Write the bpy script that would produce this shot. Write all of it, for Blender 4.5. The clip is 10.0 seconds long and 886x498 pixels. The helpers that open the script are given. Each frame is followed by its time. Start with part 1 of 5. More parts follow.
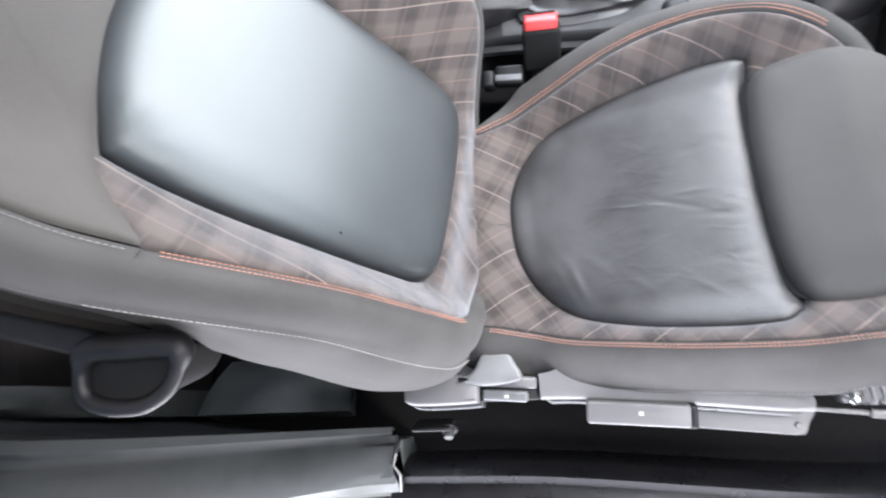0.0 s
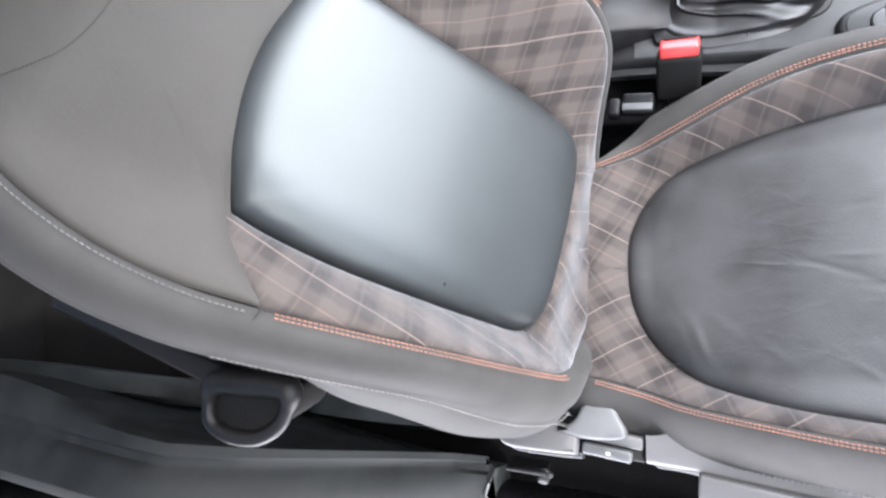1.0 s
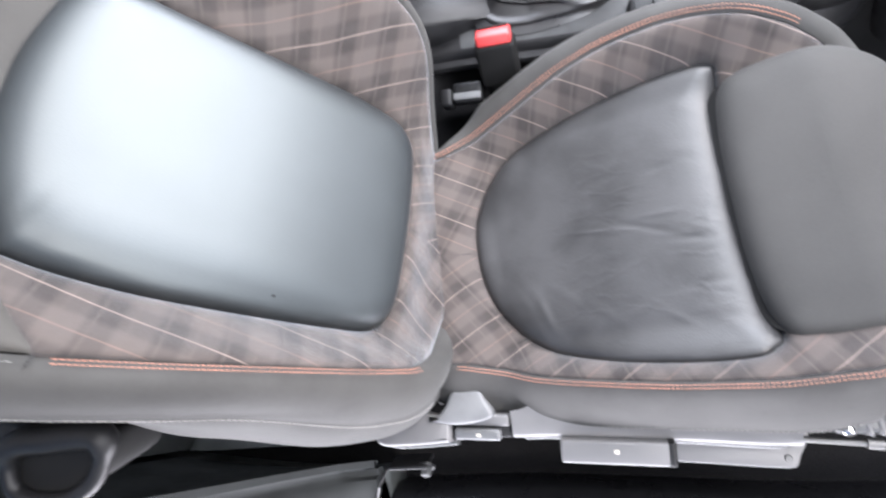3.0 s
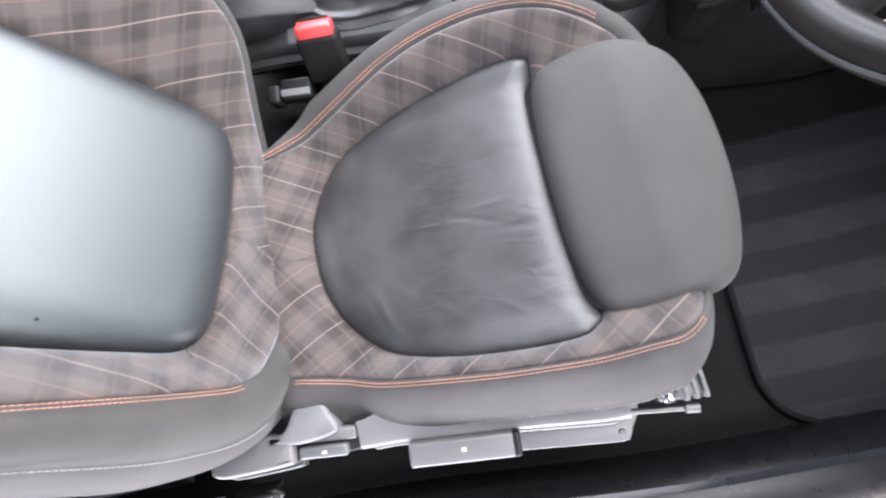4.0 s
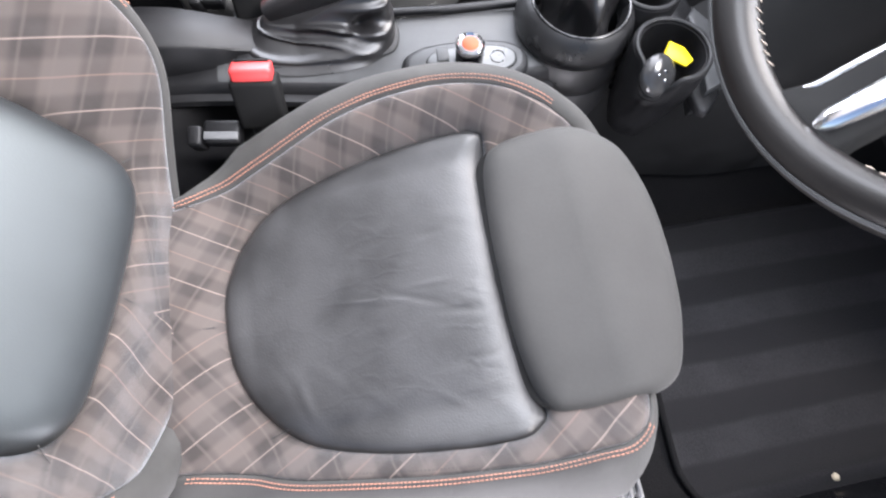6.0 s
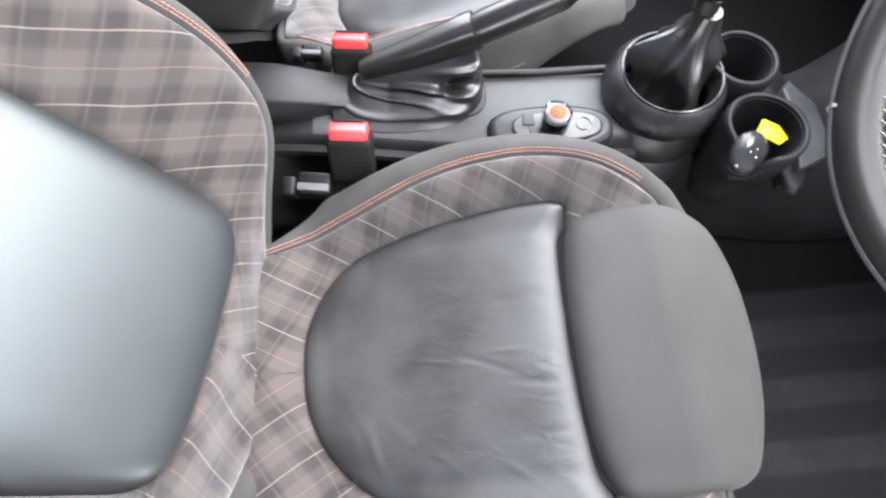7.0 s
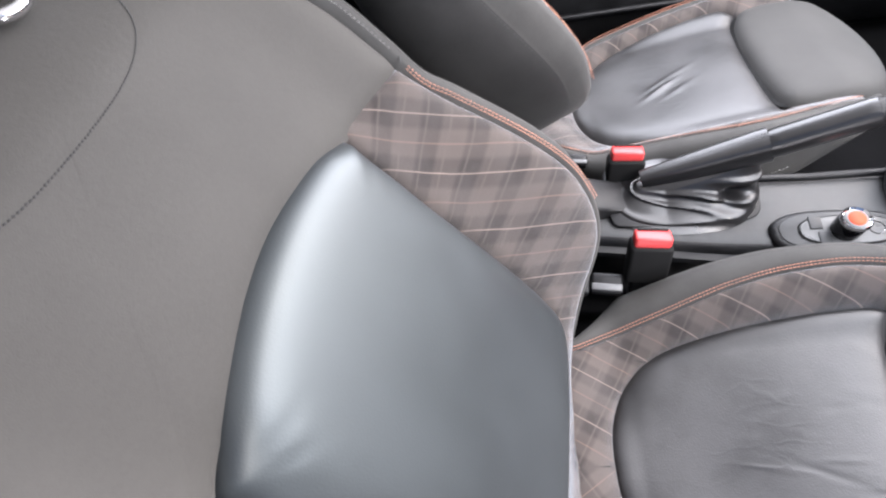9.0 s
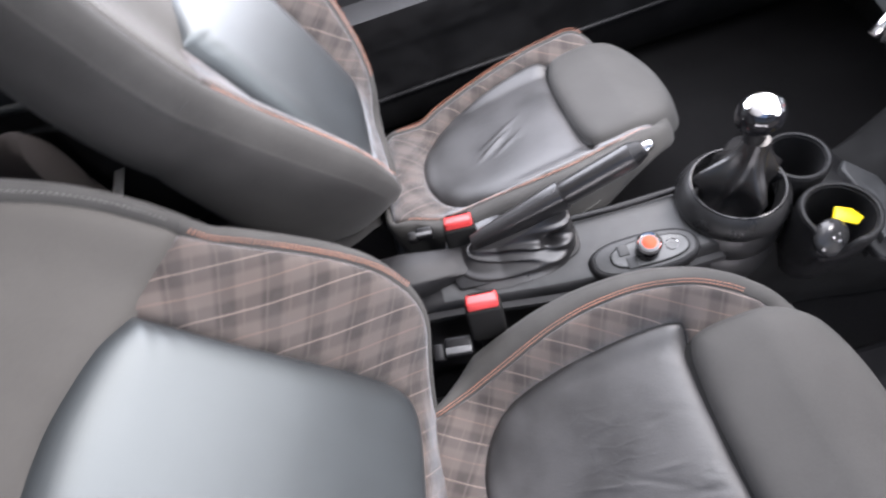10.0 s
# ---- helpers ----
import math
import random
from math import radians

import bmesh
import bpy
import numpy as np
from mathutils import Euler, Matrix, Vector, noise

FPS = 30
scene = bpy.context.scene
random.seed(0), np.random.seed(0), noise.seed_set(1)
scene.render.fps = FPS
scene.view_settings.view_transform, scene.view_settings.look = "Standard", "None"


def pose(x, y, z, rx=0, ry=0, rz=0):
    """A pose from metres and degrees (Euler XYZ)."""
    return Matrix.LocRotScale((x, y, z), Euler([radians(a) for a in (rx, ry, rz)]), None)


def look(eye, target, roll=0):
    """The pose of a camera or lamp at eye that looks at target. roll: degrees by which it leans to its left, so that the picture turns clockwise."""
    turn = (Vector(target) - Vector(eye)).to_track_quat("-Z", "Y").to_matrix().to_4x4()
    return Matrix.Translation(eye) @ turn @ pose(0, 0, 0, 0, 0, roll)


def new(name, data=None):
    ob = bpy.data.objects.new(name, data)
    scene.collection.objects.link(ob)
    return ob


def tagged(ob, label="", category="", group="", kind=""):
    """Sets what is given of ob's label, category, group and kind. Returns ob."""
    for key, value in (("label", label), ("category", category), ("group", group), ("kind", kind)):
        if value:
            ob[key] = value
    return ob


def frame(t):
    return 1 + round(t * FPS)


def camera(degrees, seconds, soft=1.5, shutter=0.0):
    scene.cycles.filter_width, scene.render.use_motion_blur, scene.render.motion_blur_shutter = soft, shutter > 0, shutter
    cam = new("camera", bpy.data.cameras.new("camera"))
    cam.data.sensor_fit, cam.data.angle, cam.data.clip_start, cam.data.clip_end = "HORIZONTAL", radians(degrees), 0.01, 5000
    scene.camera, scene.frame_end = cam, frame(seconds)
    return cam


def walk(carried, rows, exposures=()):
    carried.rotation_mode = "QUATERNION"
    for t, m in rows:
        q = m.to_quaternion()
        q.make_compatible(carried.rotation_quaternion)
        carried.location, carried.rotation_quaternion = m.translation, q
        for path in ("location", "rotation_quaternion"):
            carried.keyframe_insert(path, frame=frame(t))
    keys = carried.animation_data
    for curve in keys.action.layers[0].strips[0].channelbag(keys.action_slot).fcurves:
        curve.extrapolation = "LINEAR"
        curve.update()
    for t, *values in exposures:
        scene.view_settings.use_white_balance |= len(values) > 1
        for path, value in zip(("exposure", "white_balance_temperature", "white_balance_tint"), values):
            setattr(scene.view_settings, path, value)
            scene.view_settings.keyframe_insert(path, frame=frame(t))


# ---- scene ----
cam = camera(83.0, 10.0, soft=2.1, shutter=0.4)
# seconds, eye, target, roll
PATH = [
    (0, (0.146, -0.313, 0.982), (-0.288, 0.314, -0.867), -38.9),
    (0.5, (0.158, -0.27, 0.987), (-0.575, 0.266, -0.795), -52.4),
    (1, (0.155, -0.238, 0.989), (-0.705, 0.316, -0.729), -55.3),
    (1.5, (0.162, -0.175, 1.036), (-0.718, 0.461, -0.643), -54.8),
    (2, (0.177, -0.144, 1.055), (-0.662, 0.511, -0.639), -55.0),
    (2.5, (0.205, -0.175, 1.022), (-0.533, 0.42, -0.739), -55.6),
    (3, (0.236, -0.237, 0.949), (-0.308, 0.323, -0.893), -51.3),
    (3.2, (0.253, -0.257, 0.93), (-0.231, 0.319, -0.923), -47.9),
    (4.3, (0.324, -0.256, 0.894), (0.276, 0.288, -1.03), -18.4),
    (4.5, (0.332, -0.248, 0.892), (0.328, 0.3, -1.032), -13.8),
    (5, (0.332, -0.237, 0.876), (0.455, 0.333, -1.037), -0.9),
    (5.2, (0.332, -0.234, 0.859), (0.486, 0.338, -1.051), 2.6),
    (6.3, (0.264, -0.178, 0.867), (0.498, 0.508, -0.997), 10.3),
    (6.5, (0.261, -0.167, 0.873), (0.461, 0.541, -0.987), 8.4),
    (7, (0.247, -0.141, 0.892), (0.311, 0.584, -0.97), 0.5),
    (7.5, (0.151, -0.13, 0.91), (0.093, 0.662, -0.926), -6.3),
    (8, (0.023, -0.134, 0.944), (-0.118, 0.729, -0.855), -9.8),
    (8.5, (-0.025, -0.129, 0.975), (-0.26, 0.79, -0.786), -14.4),
    (9, (-0.038, -0.111, 0.988), (-0.28, 0.853, -0.747), -16.1),
    (9.5, (0.065, -0.112, 1.054), (-0.135, 0.895, -0.662), -18.1),
    (10, (0.171, -0.093, 1.054), (0.059, 0.965, -0.64), -22.5),
]
# seconds, stops, white balance
EXPOSURES = [(0, 1.34, 6400, 13), (1, 1.38, 6400, 13), (2, 1.30, 6500, 15), (3, 1.36, 6400, 14), (5, 1.36, 6600, 17), (6.5, 1.58, 6500, 13), (7, 1.57, 6500, 12), (8.5, 1.20, 6550, 14), (9.5, 1.16, 6600, 17), (10, 1.01, 6600, 17)]
walk(cam, [(t, look(eye, target, roll)) for t, eye, target, roll in PATH], EXPOSURES)

# ---- light ----
world = bpy.data.worlds.new("world")
scene.world = world
world.use_nodes = True
wn = world.node_tree.nodes
sky = wn.new("ShaderNodeTexSky")
sky.sky_type = "NISHITA"
sky.sun_disc = False
sky.sun_elevation = radians(42)
sky.sun_rotation = radians(60)
sky.air_density, sky.dust_density, sky.ozone_density = 1.0, 3.5, 1.0
wn["Background"].inputs["Strength"].default_value = 0.11
world.node_tree.links.new(sky.outputs[0], wn["Background"].inputs["Color"])
sun = new("sun", bpy.data.lights.new("sun", "SUN"))
sun.data.energy, sun.data.angle, sun.data.color = 1.2, radians(14), (1.0, 0.97, 0.92)
sun.matrix_world = look((3, -2.5, 4), (0, 0, 0))


def window_light(name, m, sx, sy, power, colour=(0.955, 0.96, 1.03)):
    """Daylight that comes in through one opening of the cabin."""
    lamp = bpy.data.lights.new(name, "AREA")
    lamp.shape, lamp.size, lamp.size_y, lamp.energy, lamp.color = "RECTANGLE", sx, sy, power, colour
    ob = new(name, lamp)
    ob.matrix_world = m
    return ob


window_light("windscreen_light", look((0.78, 0.36, 0.982), (0.265, 0.36, 0.125)), 1.34, 0.98, 20.8, (0.92, 0.975, 1.035))
window_light("door_light", look((-0.08, -0.86, 0.16), (-0.08, -0.2, 0.36)), 1.4, 0.32, 13)
window_light("passenger_window_light", look((0.2, 1.06, 0.86), (0.2, 0.2, 0.50)), 1.1, 0.56, 12, (0.90, 0.96, 1.05))


# ---- materials ----
class Mat:
    """A node material with short ways to add nodes."""

    def __init__(self, name, rough=0.5, metal=0.0, colour=(0.1, 0.1, 0.1), spec=0.5):
        self.m = bpy.data.materials.new(name)
        self.m.use_nodes = True
        self.t = self.m.node_tree
        self.b = self.t.nodes["Principled BSDF"]
        self.b.inputs["Roughness"].default_value = rough
        self.b.inputs["Metallic"].default_value = metal
        self.b.inputs["Base Color"].default_value = (*colour, 1)
        self.b.inputs["Specular IOR Level"].default_value = spec

    def node(self, kind, **sets):
        n = self.t.nodes.new(kind)
        for k, v in sets.items():
            n.inputs[k.replace("_", " ")].default_value = v
        return n

    def link(self, a, b):
        self.t.links.new(a, b)

    def math(self, op, a, b=0.0, c=0.0):
        n = self.t.nodes.new("ShaderNodeMath")
        n.operation = op
        for i, v in enumerate((a, b, c)):
            if isinstance(v, (int, float)):
                n.inputs[i].default_value = v
            else:
                self.link(v, n.inputs[i])
        return n.outputs[0]

    def mix(self, f, a, b, blend="MIX"):
        n = self.t.nodes.new("ShaderNodeMix")
        n.data_type, n.blend_type = "RGBA", blend
        for i, v in ((0, f), (6, a), (7, b)):
            if isinstance(v, (int, float)):
                n.inputs[i].default_value = v
            elif isinstance(v, tuple):
                n.inputs[i].default_value = (*v, 1)
            else:
                self.link(v, n.inputs[i])
        return n.outputs[2]

    def noise(self, scale, detail=3.0, rough=0.55, vec=None):
        n = self.node("ShaderNodeTexNoise", Scale=scale, Detail=detail, Roughness=rough)
        self.link(vec or self.coord(), n.inputs["Vector"])
        return n.outputs["Fac"]

    def coord(self, which="Object"):
        return self.node("ShaderNodeTexCoord").outputs[which]

    def ramp(self, f, lo, hi, a=0.0, b=1.0):
        n = self.node("ShaderNodeMapRange", From_Min=lo, From_Max=hi, To_Min=a, To_Max=b)
        n.interpolation_type = "SMOOTHSTEP"
        self.link(f, n.inputs["Value"])
        return n.outputs["Result"]

    def colour(self, c):
        self.link(c, self.b.inputs["Base Color"])

    def bump(self, height, strength, distance=0.001):
        n = self.node("ShaderNodeBump", Strength=strength, Distance=distance)
        self.link(height, n.inputs["Height"])
        self.link(n.outputs[0], self.b.inputs["Normal"])


def grained(name, colour, rough, spec=0.5, fine=900.0, coarse=14.0, vary=0.25, bump=0.25, rvary=0.12, metal=0.0):
    """A surface with a fine grain and slow, faint variation of tone and gloss."""
    k = Mat(name, rough, metal, colour, spec)
    slow = k.noise(coarse, 4.0)
    f = k.ramp(slow, 0.3, 0.7)
    k.colour(k.mix(f, tuple(c * (1 - vary) for c in colour), tuple(c * (1 + vary) for c in colour)))
    k.link(k.ramp(slow, 0.3, 0.7, rough - rvary, rough + rvary), k.b.inputs["Roughness"])
    k.bump(k.noise(fine, 2.0), bump, 0.0006)
    return k.m


def leather_material(name, colour, rough, creased, grain=0.35, coat=0.6, cloud=0.2, spec=0.62):
    """Leather with pores and soft clouds; creased adds broken wrinkle lines along the local x."""
    k = Mat(name, rough, 0, colour, spec)
    k.b.inputs["Coat Weight"].default_value = coat
    k.b.inputs["Coat Roughness"].default_value = rough - 0.04
    vec = k.coord()
    slow = k.noise(11.0, 5.0, 0.6, vec=vec)
    k.colour(k.mix(k.ramp(slow, 0.36, 0.66), tuple(c * (1 - cloud) for c in colour), tuple(c * (1 + cloud) for c in colour)))
    k.link(k.ramp(slow, 0.3, 0.7, rough - 0.15 * cloud, rough + 0.25 * cloud), k.b.inputs["Roughness"])
    vor = k.node("ShaderNodeTexVoronoi", Scale=520.0)
    k.link(vec, vor.inputs["Vector"])
    h = k.math("MULTIPLY", vor.outputs["Distance"], 0.3)
    if creased:
        wob = k.node("ShaderNodeTexNoise", Scale=9.0, Detail=3.0)
        k.link(vec, wob.inputs["Vector"])
        off = k.node("ShaderNodeVectorMath")
        off.operation = "MULTIPLY_ADD"
        k.link(wob.outputs["Color"], off.inputs[0])
        off.inputs[1].default_value = (0.07, 0.07, 0.07)
        k.link(vec, off.inputs[2])
        stretch = k.node("ShaderNodeMapping")
        stretch.inputs["Scale"].default_value = (13, 34, 20)
        k.link(off.outputs[0], stretch.inputs["Vector"])
        cells = k.node("ShaderNodeTexVoronoi", Scale=1.0)
        cells.feature = "DISTANCE_TO_EDGE"
        k.link(stretch.outputs[0], cells.inputs["Vector"])
        line = k.ramp(cells.outputs["Distance"], 0.0, 0.11, 1.0, 0.0)
        sep = k.node("ShaderNodeSeparateXYZ")
        k.link(vec, sep.inputs[0])
        worn = k.math("MULTIPLY", k.ramp(k.noise(8.0, 2.0, vec=vec), 0.46, 0.62), k.ramp(sep.outputs[0], 0.08, 0.3, 0.25, 1.0))
        h = k.math("ADD", h, k.math("MULTIPLY", k.math("MULTIPLY", line, worn), creased))
        h = k.math("ADD", h, k.math("MULTIPLY", k.noise(28.0, 3.0, vec=vec), 0.5 * creased))
    k.bump(h, grain, 0.0016)
    return k.m


def plaid_material():
    """Woven check: two soft bands each way, a cream and an orange thread across."""
    k = Mat("plaid_cloth", 0.85, 0, (0.1, 0.1, 0.1), 0.15)
    k.b.inputs["Sheen Weight"].default_value = 0.45
    k.b.inputs["Sheen Roughness"].default_value = 0.42
    # Blue cast of skylight on the cloth is put into the sheen tint.
    k.b.inputs["Sheen Tint"].default_value = (0.82, 0.91, 1, 1)
    uv = k.node("ShaderNodeUVMap").outputs[0]
    sep = k.node("ShaderNodeSeparateXYZ")
    k.link(uv, sep.inputs[0])
    wob = k.math("MULTIPLY", k.math("SUBTRACT", k.noise(6.0), 0.5), 0.006)
    p, q = k.math("ADD", sep.outputs[0], wob), sep.outputs[1]

    def band(v, pitch, shift, width, soft=0.06):
        f = k.math("FRACT", k.math("ADD", k.math("DIVIDE", v, pitch), shift))
        d = k.math("ABSOLUTE", k.math("SUBTRACT", f, 0.5))
        return k.ramp(d, width / 2 - soft / 2, width / 2 + soft / 2, 1.0, 0.0)

    dark = k.math("ADD", band(p, 0.055, 0.0, 0.5, 0.12), band(q, 0.048, 0.0, 0.45, 0.12))
    cloud = k.noise(24.0, 3.0)
    base = k.mix(k.math("MULTIPLY", dark, 0.48), (0.080, 0.0665, 0.0605), (0.034, 0.0290, 0.0272))
    base = k.mix(k.math("MULTIPLY", band(q, 0.024, 0.3, 0.10, 0.06), 0.5), base, (0.085, 0.071, 0.064))
    base = k.mix(k.math("MULTIPLY", band(p, 0.055, 0.0, 0.022, 0.016), 0.38), base, (0.40, 0.31, 0.27))
    base = k.mix(k.math("MULTIPLY", band(p, 0.055, 0.5, 0.024, 0.018), 0.2), base, (0.30, 0.18, 0.14))
    k.colour(k.mix(k.ramp(cloud, 0.35, 0.7, 0.0, 0.3), base, (0.078, 0.070, 0.067)))
    weave = k.math("MULTIPLY", k.math("SINE", k.math("MULTIPLY", p, 5200.0)), k.math("SINE", k.math("MULTIPLY", q, 5200.0)))
    k.bump(k.math("ADD", weave, k.noise(700.0)), 0.3, 0.0005)
    return k.m


def cloth_material(name, colour, vary=0.2, rough=0.75):
    k = Mat(name, rough, 0, colour, 0.14)
    f = k.ramp(k.noise(11.0, 5.0), 0.3, 0.7)
    g = k.noise(260.0, 2.0)
    c = k.mix(f, tuple(v * (1 - vary) for v in colour), tuple(v * (1 + vary) for v in colour))
    k.colour(k.mix(k.math("MULTIPLY", g, 0.25), c, tuple(v * 1.5 for v in colour)))
    k.b.inputs["Sheen Weight"].default_value = 0.06
    k.bump(k.math("ADD", k.noise(1400.0, 1.0), g), 0.3, 0.0005)
    return k.m


def carpet_material(name, colour, stripes=0.0):
    k = Mat(name, 0.95, 0, colour, 0.1)
    vec = k.coord()
    n = k.noise(480.0, 2.0, vec=vec)
    c = k.mix(n, tuple(v * 0.35 for v in colour), tuple(v * 1.7 for v in colour))
    c = k.mix(k.ramp(k.noise(7.0, 4.0, vec=vec), 0.4, 0.75, 0, 0.4), c, tuple(v * 1.8 for v in colour))
    if stripes:
        sep = k.node("ShaderNodeSeparateXYZ")
        k.link(vec, sep.inputs[0])
        s = k.math("FRACT", k.math("DIVIDE", k.math("ADD", sep.outputs[1], k.math("MULTIPLY", k.noise(5.0, vec=vec), 0.012)), stripes))
        c = k.mix(k.ramp(k.math("ABSOLUTE", k.math("SUBTRACT", s, 0.5)), 0.2, 0.3), tuple(v * 0.75 for v in colour), c)
    k.colour(c)
    k.bump(n, 0.8, 0.003)
    return k.m


PLAID = plaid_material()
LEATHER = leather_material("black_leather", (0.027, 0.0268, 0.0276), 0.46, 0.5, 0.3, 0.3, 0.28, 0.5)
PAD = cloth_material("thigh_pad_cloth", (0.0445, 0.0435, 0.042), 0.08, 0.7)
GREY = cloth_material("grey_leatherette", (0.053, 0.050, 0.046), 0.07, 0.6)
SIDE = cloth_material("side_cloth", (0.043, 0.042, 0.0402), 0.18, 0.7)
BACK_AND_SHADE_CLOTH = cloth_material("back_shell_and_shade_cloth", (0.022, 0.0215, 0.021), 0.2, 0.6)
ORANGE = grained("orange_thread", (0.33, 0.145, 0.095), 0.7, fine=2000)
WHITETHREAD = grained("pale_thread", (0.19, 0.185, 0.178), 0.7, fine=2000)
DARKTHREAD = grained("dark_thread", (0.02, 0.02, 0.02), 0.7, fine=2000)
PLASTIC = grained("black_plastic", (0.0095, 0.0095, 0.0102), 0.42, 0.24, fine=1300, bump=0.5)
SATIN = grained("satin_console_plastic", (0.038, 0.039, 0.040), 0.44, 0.28, fine=1500, bump=0.35)
GREYPLASTIC = grained("grey_plastic", (0.12, 0.118, 0.118), 0.38, fine=1500, bump=0.25, vary=0.05, rvary=0.04)
TRIM = grained("dark_trim_plastic", (0.022, 0.024, 0.024), 0.65, 0.2, fine=1100, bump=0.5)
GLOSSBLACK = grained("gloss_black", (0.006, 0.006, 0.007), 0.08, fine=300, bump=0.02, rvary=0.04)
GAITER = leather_material("gaiter_leather", (0.0125, 0.012, 0.0125), 0.30, 0.0, 0.22, 0.22, 0.2, 0.5)
RED = grained("red_button", (0.46, 0.036, 0.036), 0.42, fine=900, bump=0.1)
ORANGECAP = grained("orange_cap", (0.62, 0.075, 0.035), 0.6, 0.2, fine=900, bump=0.1)
CHROME = grained("chrome", (0.75, 0.75, 0.76), 0.1, metal=1.0, fine=300, bump=0.03, vary=0.05, rvary=0.05)
STEEL = grained("steel", (0.14, 0.138, 0.135), 0.5, metal=1.0, fine=500, bump=0.2)
YELLOW = grained("yellow_plastic", (0.75, 0.55, 0.0), 0.5, fine=900, bump=0.1, vary=0.1)
CARPET = carpet_material("black_carpet", (0.009, 0.0087, 0.009))
MATCARPET = carpet_material("mat_carpet", (0.026, 0.025, 0.026), 0.1)
HEADLINER = cloth_material("headliner_cloth", (0.6, 0.6, 0.59), 0.05, 0.9)
DASH = grained("dash_plastic", (0.011, 0.011, 0.0115), 0.6, 0.22, fine=1000, bump=0.5)
PAINT = grained("pale_door_seal", (0.45, 0.42, 0.36), 0.5, fine=800)
PAVING = grained("paving", (0.36, 0.33, 0.29), 0.85, fine=120, coarse=6, vary=0.4, bump=0.6)
CRUMB = grained("crumb", (0.6, 0.5, 0.36), 0.8, fine=400)
TRIM2 = grained("grey_green_plastic", (0.072, 0.078, 0.076), 0.40, fine=1100, bump=0.5)
SILLPLASTIC = grained("sill_plastic", (0.007, 0.007, 0.008), 0.3, 0.3, fine=700, coarse=30, bump=0.4, vary=0.1, rvary=0.04)
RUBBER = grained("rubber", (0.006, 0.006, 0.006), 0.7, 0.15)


# ---- mesh helpers ----
def mesh_part(name, verts, faces, material, parent=None, label="", uvs=None, smooth=True, m=None):
    me = bpy.data.meshes.new(name)
    me.from_pydata([tuple(v) for v in verts], [], faces)
    if uvs is not None:
        layer = me.uv_layers.new(name="UVMap")
        for loop in me.loops:
            layer.data[loop.index].uv = uvs[loop.vertex_index]
    me.materials.append(material)
    if smooth:
        me.polygons.foreach_set("use_smooth", [True] * len(me.polygons))
    me.update()
    ob = new(name, me)
    if parent is not None:
        ob.parent = parent
    if m is not None:
        ob.matrix_local = m
    if label:
        tagged(ob, label)
    return ob


def part(name, bm, material, parent=None, label="", m=None, smooth=True):
    bmesh.ops.recalc_face_normals(bm, faces=bm.faces)
    me = bpy.data.meshes.new(name)
    bm.to_mesh(me)
    bm.free()
    me.materials.append(material)
    if smooth:
        me.polygons.foreach_set("use_smooth", [True] * len(me.polygons))
        me.set_sharp_from_angle(angle=radians(50))
    ob = new(name, me)
    if parent is not None:
        ob.parent = parent
    if m is not None:
        ob.matrix_local = m
    if label:
        tagged(ob, label)
    return ob


def thing(name, label, category, group="", kind="", m=None):
    ob = new(name)
    if m is not None:
        ob.matrix_world = m
    return tagged(ob, label, category, group, kind)


def rounded_box(sx, sy, sz, r=0.004, seg=2, taper=1.0):
    bm = bmesh.new()
    bmesh.ops.create_cube(bm, size=1)
    for v in bm.verts:
        k = taper if v.co.z > 0 else 1.0
        v.co = Vector((v.co.x * sx * k, v.co.y * sy * k, v.co.z * sz))
    bmesh.ops.bevel(bm, geom=bm.edges[:], offset=r, segments=seg, profile=0.5, affect="EDGES")
    return bm


def prism(outline, depth, r=0.003, seg=2):
    """A plate with a rounded rim from an outline in x, y, standing depth high."""
    bm = bmesh.new()
    low = bm.faces.new([bm.verts.new((x, y, 0)) for x, y in outline])
    up = bmesh.ops.extrude_face_region(bm, geom=[low])
    bmesh.ops.translate(bm, vec=(0, 0, depth), verts=[g for g in up["geom"] if isinstance(g, bmesh.types.BMVert)])
    rim = [e for e in bm.edges if abs(e.verts[0].co.z - depth) < 1e-6 and abs(e.verts[1].co.z - depth) < 1e-6]
    if r:
        bmesh.ops.bevel(bm, geom=rim, offset=r, segments=seg, profile=0.5, affect="EDGES")
    return bm


def lathe(profile, n=40, fold=None):
    """A turned body from (radius, height) pairs; fold(angle, i) scales the radius."""
    bm = bmesh.new()
    rings = []
    for i, (r, z) in enumerate(profile):
        rings.append([bm.verts.new((max(r, 1e-5) * (fold(2 * math.pi * j / n, i) if fold else 1) * math.cos(2 * math.pi * j / n),
                                    max(r, 1e-5) * (fold(2 * math.pi * j / n, i) if fold else 1) * math.sin(2 * math.pi * j / n), z)) for j in range(n)])
    for a, b in zip(rings, rings[1:]):
        for j in range(n):
            bm.faces.new((a[j], a[(j + 1) % n], b[(j + 1) % n], b[j]))
    return bm


